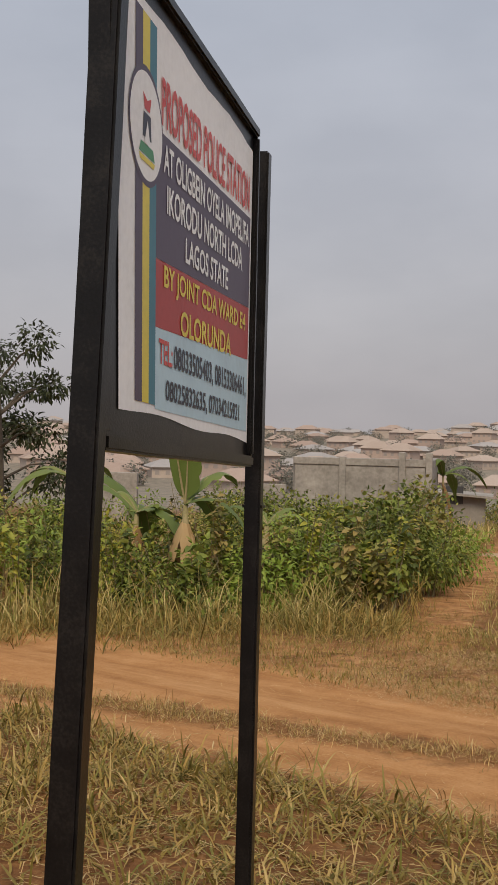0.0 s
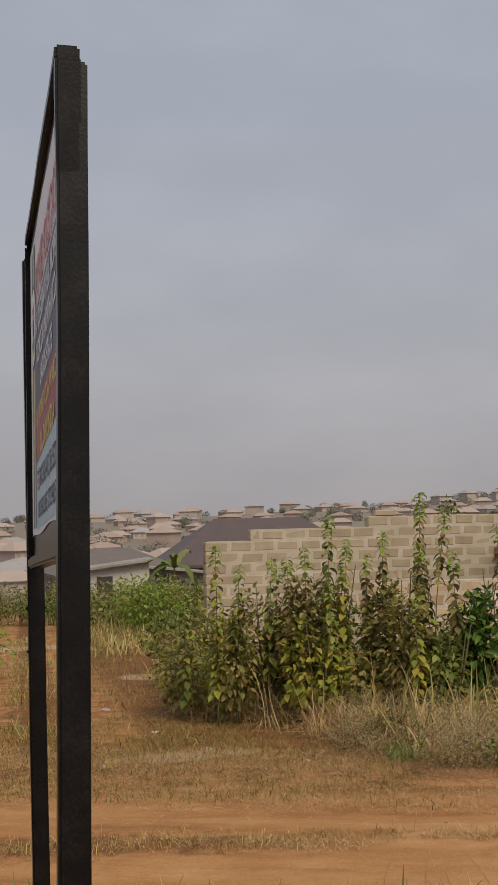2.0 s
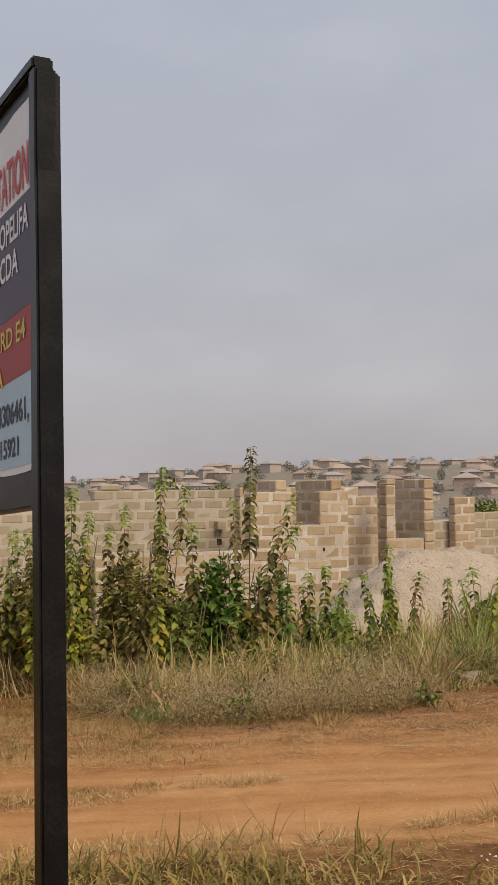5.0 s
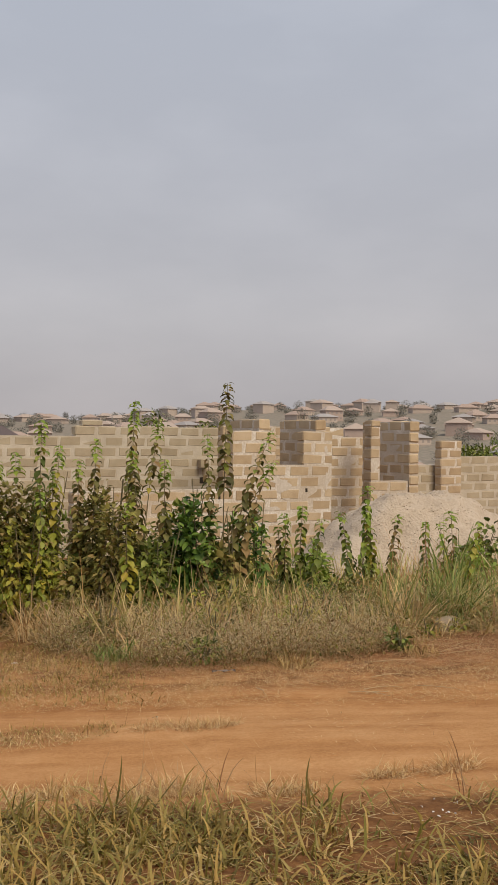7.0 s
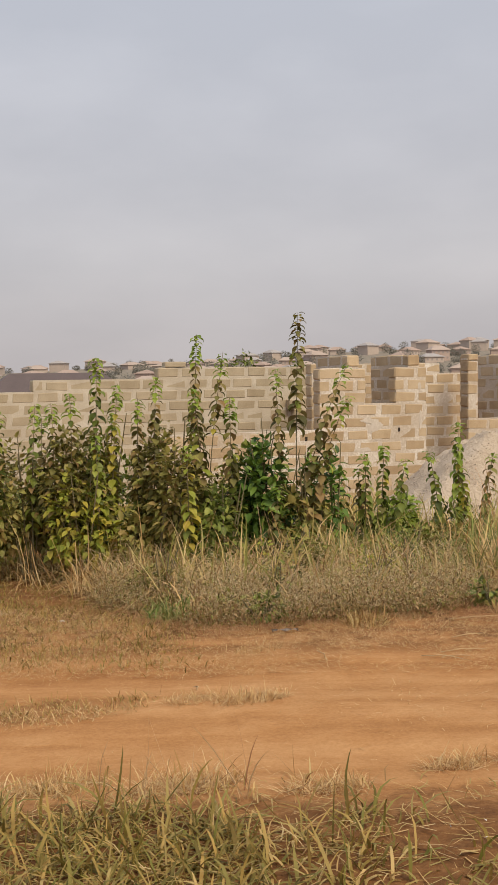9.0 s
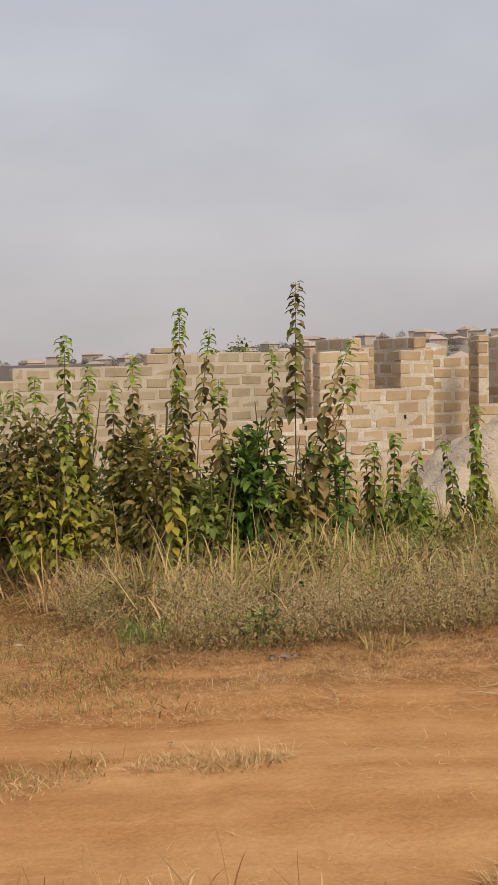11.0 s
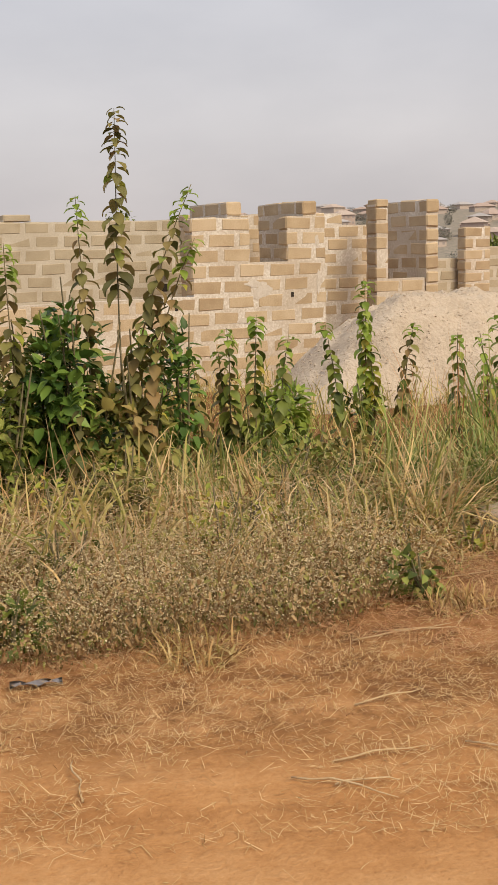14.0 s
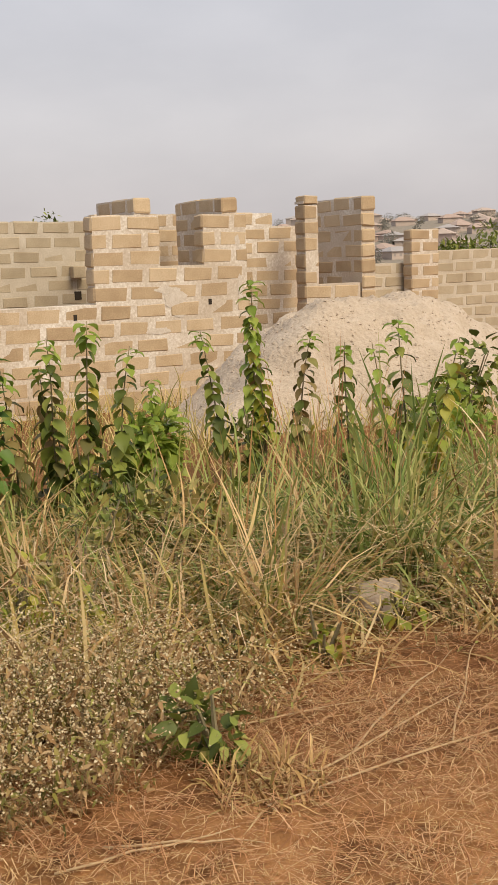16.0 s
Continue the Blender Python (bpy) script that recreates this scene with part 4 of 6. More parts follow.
# the bank of tall dry grass along the track
x, y = scatter(5200, -4.5, 7, 7.9, 11.6, lambda x, y: right_bank(x, y) & (across(x, y) > bank_edge(along(x, y)) + 0.3))
x, y = tufts(x, y, 8, 0.06)
grass("dry_grass", x, y, 0.15, 0.55, 0.011, GRASS_DRY, "tall tangled dry brown grass along the track", 1.9, 1.2)
x, y = scatter(3300, -4.5, 7, 8.9, 11.8, lambda x, y: right_bank(x, y) & (across(x, y) > bank_edge(along(x, y)) + 0.75))
x, y = clumped(x, y, 1.1, -0.2, 5.0)
x, y = tufts(x, y, 9, 0.06)
grass("tall_grass", x, y, 0.35, 0.75, 0.014, GRASS_MIX, "tall half-green grass among the dry stems", 1.9, 0.9)
x, y = scatter(190, -3.5, 1.6, 9.5, 10.6, right_bank)
x, y = tufts(x, y, 9, 0.05)
grass("straw_grass", x, y, 0.4, 0.95, 0.008, GOLDEN, "tall straw-coloured grass in front of the weeds", 1.2, 0.5)
x, y = scatter(2300, -0.3, 7.0, 9.7, 12.6, right_bank)
x, y = clumped(x, y, 1.5, -0.1, 8.0)
x, y = tufts(x, y, 12, 0.06)
grass("green_grass", x, y, 0.3, 0.65, 0.010, GRASS_GREEN, "fresh green grass clumps on the bank", 1.6, 0.7)
# broad dead leaves, bent over in fans
x, y = scatter(900, -3.2, 5.5, 8.3, 10.6, lambda x, y: right_bank(x, y) & (across(x, y) > bank_edge(along(x, y)) + 0.5))
x, y = clumped(x, y, 1.9, -0.25, 2.2)
x, y = tufts(x, y, 11, 0.045)
grass("dead_grass", x, y, 0.22, 0.55, 0.017, DEAD_BLADE, "broad dead buff grass leaves bent over the bank", 2.3, 1.0)
x, y = scatter(11000, -3.6, 5.5, 8.0, 10.6, lambda x, y: right_bank(x, y) & (across(x, y) > bank_edge(along(x, y)) + 0.45))
straws("bank_stalks", x, y, 0.10, 0.40, 0.0018, DEAD_BLADE, "broken pale stalks tangled in the bank", 0.4)
x, y = scatter(5000, -6, 16, 11.5, 19.5, right_bank)
x, y = tufts(x, y, 3, 0.06)
grass("rough_grass", x, y, 0.2, 0.6, 0.012, GRASS_MIX, "rough grass before the block house", 0.6, 0.4)
# the foot of the bank: reddish straw
x, y = scatter(80000, -5, 6, 6.7, 9.2)
x, y = clumped(x, y, 2.6, -0.4, 2.0)
straws("straw", x, y, 0.012, 0.085, 0.0011, GOLDEN, "flattened straw at the foot of the bank")
x, y = scatter(44000, -1.8, 6, 7.4, 9.6, lambda x, y: np.abs(across(x, y) - bank_edge(along(x, y)) + 0.05) < 0.22 + 0.9 * smooth(0.5, 1.4, along(x, y)))
straws("dead_stalks", x, y, 0.03, 0.15, 0.0011, RED_STRAW, "matted reddish grass stalks along the foot of the bank", 0.05)
x, y = scatter(5200, -6, 5, 4.3, 7.4)
x, y = clumped(x, y, 1.8, 0.2, 9.0)
straws("scattered_straw", x, y, 0.015, 0.09, 0.0013, GOLDEN, "a few dry straws scattered on the bare track", 0.007)
x, y = scatter(4600, -3.5, 6, 7.3, 9.2)
x, y = clumped(x, y, 2.2, 0.1, 6.0)
x, y = tufts(x, y, 7, 0.04)
grass("low_dry_grass", x, y, 0.02, 0.085, 0.0026, GRASS_STRAW, "low dry grass at the foot of the bank", 1.3, 1.1)
# the verge on which the walker stands
x, y = scatter(8500, -7, 5, 0.9, 4.7, lambda x, y: across(x, y) < 4.42 + 0.18 * along(x, y) * (along(x, y) > 0) + 0.3 * wob(x, y, 2.0, 7.0))
x, y = clumped(x, y, 1.6, -0.35, 4.0)
x, y = tufts(x, y, 8, 0.04)
grass("verge_grass", x, y, 0.07, 0.24, 0.0105, VERGE, "short half-dry grass on the near verge", 1.3, 0.9)
x, y = scatter(9000, -7, 5, 0.8, 4.7)
straws("verge_straw", x, y, 0.05, 0.2, 0.0025, GRASS_DRY, "dry straw lying in the verge")
# the strip between the wheel ruts, and the worn ground beyond the track
q = RNG.uniform(-10, -1.15, 2200)
x, y = plan(q, 5.02 + 0.21 * (q + 6.0) + RNG.normal(0, 0.11, len(q)))
x, y = clumped(x, y, 1.5, -0.4, 3.0)
x, y = tufts(x, y, 8, 0.04)
grass("strip_grass", x, y, 0.03, 0.11, 0.004, GRASS_DRY, "low dry grass between the wheel ruts", 1.2, 1.1)
q = RNG.uniform(-10, -1.15, 700)
x, y = plan(q, 5.02 + 0.21 * (q + 6.0) + RNG.normal(0, 0.10, len(q)))
x, y = clumped(x, y, 1.3, 0.0, 8.0)
x, y = tufts(x, y, 8, 0.035)
grass("strip_green_grass", x, y, 0.03, 0.10, 0.004, VERGE, "low half-green grass between the wheel ruts", 1.0, 0.9)
x, y = scatter(6500, -11, -1.0, 6.9, 10.8, lambda x, y: ~right_bank(x, y))
x, y = tufts(x, y, 6, 0.06)
grass("worn_grass", x, y, 0.03, 0.10, 0.006, VERGE, "thin worn grass beside the track", 0.6, 0.6)
x, y = scatter(3000, -11, -1.2, 6.9, 12.0, lambda x, y: ~right_bank(x, y) & ~left_bank(x, y))
x, y = clumped(x, y, 1.7, 0.25, 5.5)
x, y = tufts(x, y, 16, 0.045)
grass("worn_clumps", x, y, 0.04, 0.15, 0.005, VERGE, "brown grass clumps on the worn ground beside the track", 1.3, 1.1)
x, y = scatter(9000, -11, -1.2, 6.9, 12.5, lambda x, y: ~left_bank(x, y))
straws("worn_straw", x, y, 0.03, 0.14, 0.0018, GRASS_STRAW, "dry straw on the worn ground beside the track", 0.012)


x, y = RNG.uniform(-1.9, 1.9, 3200), RNG.uniform(9.5, 36, 3200)
k = np.abs(x) > 0.75
x, y = x[k] + 0.15 + 0.05 * (y[k] - 13), y[k]
x, y = clumped(x, y, 0.9, -0.05, 1.7)
x, y = tufts(x, y, 5, 0.07)
grass("track_side_grass", x, y, 0.06, 0.26, 0.008, VERGE, "uneven grass along both sides of the side track", 0.9, 0.7)
x, y = scatter(2200, -7, 5, 0.9, 4.9)
x, y = clumped(x, y, 1.3, 0.1, 9.5)
x, y = tufts(x, y, 8, 0.05)
grass("verge_dry_grass", x, y, 0.05, 0.17, 0.006, GRASS_DRY, "dry brown patches in the near verge", 1.2, 1.0)



def tuft(x, y, r, n, h, mat, label):
    a, q = RNG.uniform(0, 2 * np.pi, n), np.sqrt(RNG.uniform(0, 1, n)) * r
    px, py = x + q * np.cos(a) * 1.5, y + q * np.sin(a) * 0.8
    ob = blades("grass_tuft", rooted(px, py), RNG.uniform(h * 0.4, h, n), 0.0036, mat, 2.0, 1.5, RNG)
    tagged(ob, label, "grass", "tufts on the track")


for tx, ty, tr, tn, th in ((1.95, 5.80, 0.11, 240, 0.10), (2.20, 5.66, 0.14, 400, 0.12), (0.97, 4.80, 0.14, 300, 0.13), (1.43, 4.57, 0.16, 420, 0.16), (1.90, 4.28, 0.12, 280, 0.13), (2.53, 4.33, 0.10, 240, 0.13), (2.85, 4.25, 0.12, 240, 0.13),
                           (1.25, 5.87, 0.2, 320, 0.09), (0.9, 6.0, 0.18, 260, 0.09), (2.77, 6.79, 0.12, 200, 0.08), (1.5, 7.2, 0.2, 200, 0.07), (0.6, 5.0, 0.14, 200, 0.12), (3.6, 6.75, 0.16, 160, 0.05), (4.15, 6.75, 0.12, 140, 0.06)):
    tuft(tx, ty, tr, int(tn * 2.8), th * 0.95, GOLDEN, "small dry grass tuft on the dirt track")
for gx, gy, gh in ((3.75, 7.15, 0.15), (2.7, 8.2, 0.22), (6.3, 8.35, 0.75), (6.75, 8.9, 0.8), (5.9, 8.75, 0.7), (7.4, 8.7, 0.7), (4.7, 9.3, 0.4), (4.9, 7.05, 0.12)):
    n = 260
    a, q = RNG.uniform(0, 2 * np.pi, n), np.sqrt(RNG.uniform(0, 1, n)) * 0.16
    ob = blades("grass_clump", rooted(gx + q * np.cos(a), gy + q * np.sin(a)), RNG.uniform(gh * 0.6, gh * 1.25, n), 0.006 + 0.012 * gh, (DEAD_BLADE, GRASS_DRY, DEAD_BLADE, GRASS_GREEN)[int(gx * 10) % 4], 1.7, 0.6, RNG)
    tagged(ob, "arching grass clump on the bank", "grass", "grass clumps", "stuff")


# low weeds with cream seed heads at the foot of the bank
def flower_weeds():
    def band(x, y):
        d = across(x, y) - bank_edge(along(x, y))
        return (d > -0.05 + 0.2 * wob(x, y, 2.6, 0.5)) & (d < 1.25 + 0.45 * wob(x, y, 1.7, 3.1)) & (wob(x, y, 2.2, 2.5) > -0.35)
    x, y = scatter(4200, -2.0, 2.2, 7.8, 10.4, lambda x, y: band(x, y) & (RNG.random(len(x)) > smooth(0.8, 1.5, along(x, y)) * 0.85))
    x2, y2 = scatter(700, -1.0, 0.9, 7.9, 9.1, band)
    x, y = np.concatenate([x, x2]), np.concatenate([y, y2])
    h = RNG.uniform(0.10, 0.34, len(x)) * (1.0 + 0.3 * wob(x, y, 2.9, 1.1))
    st = blades("weed_stems", np.repeat(rooted(x, y), 4, 0), np.repeat(h, 4) * RNG.uniform(0.6, 1.15, len(h) * 4), 0.0032, WEED_STEM, 0.6, 0.9, RNG)
    tagged(st, "thin brown stems of low flowering weeds", "weeds", kind="stuff")
    k = 26
    px, py, hh = np.repeat(x, k), np.repeat(y, k), np.repeat(h, k)
    p = np.stack([px + RNG.normal(0, 0.085, len(px)), py + RNG.normal(0, 0.085, len(py)), height(px, py) + hh * RNG.uniform(0.5, 1.15, len(px))], 1)
    ob = leaves("seed_heads", p, RNG.normal(0, 1, p.shape), RNG.uniform(0.0045, 0.0095, len(p)), FLOWER, 0.95, RNG, droop=-0.4)
    tagged(ob, "tiny cream seed heads of low weeds", "weeds", kind="stuff")
    for name, mat, k, lab in (("weed_leaves", LEAF_DEAD, 7, "small withered leaves of low weeds"), ("green_weed_leaves", LEAF_OLIVE, 5, "small dull green leaves of low weeds")):
        px, py, hh = np.repeat(x, k), np.repeat(y, k), np.repeat(h, k)
        p = np.stack([px + RNG.normal(0, 0.06, len(px)), py + RNG.normal(0, 0.06, len(py)), height(px, py) + hh * RNG.uniform(0.08, 0.85, len(px))], 1)
        ob = leaves(name, p, RNG.normal(0, 1, p.shape), RNG.uniform(0.016, 0.04, len(p)), mat, 0.4, RNG)
        tagged(ob, lab, "weeds", kind="stuff")


flower_weeds()


# leafy upright stalks on the bank
def leaf_shape(name, mat, curl):
    """A heart-shaped leaf one long, hanging along -z, folded at the midrib."""
    vs, fs = [], []
    prof = ((0.0, 0.06), (0.16, 0.62), (0.38, 0.74), (0.68, 0.46), (1.0, 0.02))
    for t, w in prof:
        out = curl * math.sin(t * 2.2) * 0.35
        vs += [(-w * 0.5, out + 0.05 * w, -t), (0, out - 0.06, -t), (w * 0.5, out + 0.05 * w, -t)]
    for i in range(len(prof) - 1):
        a, b = i * 3, i * 3 + 3
        fs += [(a, a + 1, b + 1, b), (a + 1, a + 2, b + 2, b + 1)]
    me = bpy.data.meshes.new(name)
    me.from_pydata(vs, [], fs)
    me.polygons.foreach_set("use_smooth", [True] * len(fs))
    me.materials.append(mat)
    return me


LEAF_SETS = {k: [leaf_shape("leaf", m, c) for c in (0.5, 0.9, 1.3)] for k, m in (("olive", LEAF_BROWN), ("green", LEAF_GREEN), ("bright", LEAF_BRIGHT), ("yellow", LEAF_YELLOW))}


def stalk(x, y, top, lean_s=0.0, start=0.45, size=0.085, tone="olive", gap=0.039, seed=1, tip="bright"):
    """One upright leafy stalk whose tip stands at the given height."""
    rng = random.Random(seed)
    gz = ground_z(x, y)
    h = top - gz
    root = new("leafy_stalk")
    root.location = (x, y, gz)
    words = {"olive": "olive-brown", "green": "green", "bright": "bright green", "yellow": "yellowing"}[tone]
    tagged(root, "upright weed stalk with drooping " + words + " leaves", "plant", "leafy stalks on the bank")
    bx, by = rng.uniform(-0.03, 0.03), rng.uniform(-0.03, 0.03)

    def spine(t):
        c = lean_s * h * t * t
        return Vector((c * U[0] + bx * math.sin(t * 4), c * U[1] + by * math.sin(t * 5), h * t))
    pts = [spine(i / 9) for i in range(10)]
    shade_smooth(part("stem", tube(pts, [0.009 * (1 - 0.75 * i / 9) for i in range(10)], 5), STEM, root))
    z, turn = start * h, rng.uniform(0, 6.3)
    while z < h:
        t = z / h
        p = spine(t)
        grow = size * (1.0 - 0.5 * (max(0.0, t - start) / max(0.05, 1 - start)) ** 1.6) * rng.uniform(0.8, 1.2)
        young = t > 0.88
        for k in (0, 1):
            if rng.random() < 0.08:
                continue
            a = turn + math.pi * k + rng.uniform(-0.35, 0.35)
            kind = tip if young else (tone if rng.random() < 0.86 else rng.choice(("yellow", "green", "olive")))
            ob = new("leaf", rng.choice(LEAF_SETS[kind]))
            ob.parent = root
            ob.location = p + Vector((math.sin(-a), math.cos(a), 0)) * 0.012
            lift = rng.uniform(25, 62) if young else rng.uniform(8, 45)
            ob.rotation_euler = (radians(lift), rng.uniform(-0.25, 0.25), a)
            ob.scale = (grow * 0.95, grow, grow)
        turn += 1.57 + rng.uniform(-0.3, 0.3)
        z += gap * rng.uniform(0.8, 1.2) * (1.0 if not young else 0.5)
    return root


for i, (px, py, top, ls, st, sz, tone) in enumerate((
        (4.81, 10.23, 1.96, 0.00, 0.62, 0.085, "olive"), (3.74, 10.32, 1.75, 0.03, 0.48, 0.085, "olive"), (3.84, 10.15, 1.58, 0.06, 0.72, 0.07, "olive"),
        (4.42, 9.90, 1.42, 0.01, 0.42, 0.08, "olive"), (4.60, 9.89, 1.47, 0.26, 0.35, 0.09, "olive"), (4.68, 9.83, 1.16, 0.26, 0.30, 0.09, "olive"),
        (2.85, 10.55, 1.55, 0.02, 0.25, 0.09, "green"), (3.40, 10.40, 1.37, 0.00, 0.40, 0.08, "olive"), (2.58, 10.80, 1.13, -0.05, 0.35, 0.085, "olive"),
        (2.36, 10.95, 1.12, 0.02, 0.35, 0.08, "green"), (3.22, 10.50, 1.16, 0.04, 0.40, 0.08, "olive"), (4.02, 10.10, 1.16, 0.02, 0.35, 0.085, "olive"),
        (5.80, 10.31, 0.64, 0.02, 0.25, 0.095, "green"), (5.66, 10.30, 0.56, -0.08, 0.25, 0.09, "green"), (5.93, 10.2, 0.50, 0.08, 0.25, 0.09, "green"), (5.40, 10.40, 0.40, 0.0, 0.3, 0.09, "olive"),
        (7.44, 11.34, 0.80, 0.02, 0.28, 0.10, "bright"), (7.15, 11.25, 0.47, -0.12, 0.3, 0.09, "green"), (7.62, 11.1, 0.44, 0.16, 0.3, 0.09, "olive"), (7.48, 11.28, 0.50, -0.04, 0.3, 0.085, "yellow"),
        (7.15, 9.30, 0.62, -0.02, 0.25, 0.085, "green"), (7.28, 9.20, 0.50, 0.10, 0.3, 0.08, "yellow"), (7.02, 9.25, 0.50, -0.10, 0.3, 0.08, "bright"),
        (6.75, 11.45, 0.16, -0.03, 0.3, 0.09, "bright"), (5.62, 10.45, 0.40, 0.0, 0.25, 0.085, "olive"), (6.85, 9.45, 0.5, 0.05, 0.25, 0.08, "green"), (3.02, 10.62, 1.30, 0.05, 0.25, 0.09, "yellow"), (2.70, 10.62, 1.22, -0.04, 0.25, 0.09, "olive"), (3.70, 10.0, 1.25, -0.02, 0.3, 0.09, "olive"), (1.82, 11.00, 1.26, 0.00, 0.2, 0.085, "yellow"), (2.05, 11.10, 1.05, 0.03, 0.3, 0.085, "green"), (2.50, 11.15, 1.00, 0.00, 0.3, 0.08, "olive"), (3.10, 10.80, 1.05, 0.00, 0.3, 0.085, "olive"),
        (3.75, 10.30, 1.00, 0.00, 0.3, 0.085, "olive"), (3.45, 9.70, 0.75, 0.00, 0.2, 0.08, "yellow"), (2.80, 10.30, 0.85, 0.0, 0.2, 0.085, "yellow"), (1.60, 11.6, 0.75, 0.0, 0.2, 0.08, "green"), (4.25, 9.55, 0.35, 0.0, 0.2, 0.08, "olive"))):
    stalk(px, py, top, ls, st * 0.9, sz * 1.38, tone, seed=100 + i, tip="olive" if i == 0 else "bright")


def cloud_points(c, r, n, rng, hollow=0.45, gaps=0.25):
    """Points through an uneven crown, with gaps."""
    d = rng.normal(0, 1, (n * 2, 3))
    d /= np.linalg.norm(d, axis=1)[:, None]
    q = hollow + (1 - hollow) * rng.uniform(0, 1, n * 2) ** 0.6
    q *= 1 + 0.22 * wob(d[:, 0] * 2, d[:, 1] * 2 + d[:, 2] * 3, 1.9, c[0])
    p = d * q[:, None] * np.asarray(r) + np.asarray(c)
    keep = wob(p[:, 0] / r[0], p[:, 1] / r[1] + p[:, 2] / r[2] * 0.8, 3.3, c[1]) > -1 + gaps * 2.4
    p, d = p[keep][:n], d[keep][:n]
    return p, d


def shrub(x, y, w, h, mat, size, n, label, d=None, seed=1, narrow=0.5, name="shrub", stems=5, low=0.1):
    rng = np.random.default_rng(seed)
    gz = ground_z(x, y)
    root = new(name)
    root.location = (x, y, gz)
    tagged(root, label, "shrub", "shrubs on the banks")
    d = d or w
    for k in range(stems):
        a, q = rng.uniform(0, 6.28), rng.uniform(0.2, 0.75)
        ex, ey, ez = math.cos(a) * w / 2 * q, math.sin(a) * d / 2 * q, h * rng.uniform(0.6, 0.95)
        part("branch", tube([(ex * 0.15, ey * 0.15, -0.05), (ex * 0.5, ey * 0.5, ez * 0.45), (ex, ey, ez)], [0.012, 0.008, 0.004], 4), STEM, root)
    lobes = max(3, int(w * 3))
    ps, ds = [], []
    for k in range(lobes):
        a, q = rng.uniform(0, 6.28), math.sqrt(rng.uniform(0, 1))
        hh = h * rng.uniform(0.55, 1.0)
        c = (math.cos(a) * w * 0.33 * q, math.sin(a) * d * 0.33 * q, low * h + (hh - low * h) * 0.52)
        p, dd = cloud_points(c, (w * 0.27, d * 0.27, (hh - low * h) * 0.5), n // lobes, rng)
        ps.append(p)
        ds.append(dd)
    p, dd = np.concatenate(ps), np.concatenate(ds)
    p[:, 2] = np.maximum(p[:, 2], 0.03)
    fol = leaves("foliage", p, dd, rng.uniform(size * 0.6, size * 1.25, len(p)), mat, narrow, rng, root)
    fol["kind"] = "stuff"
    return root


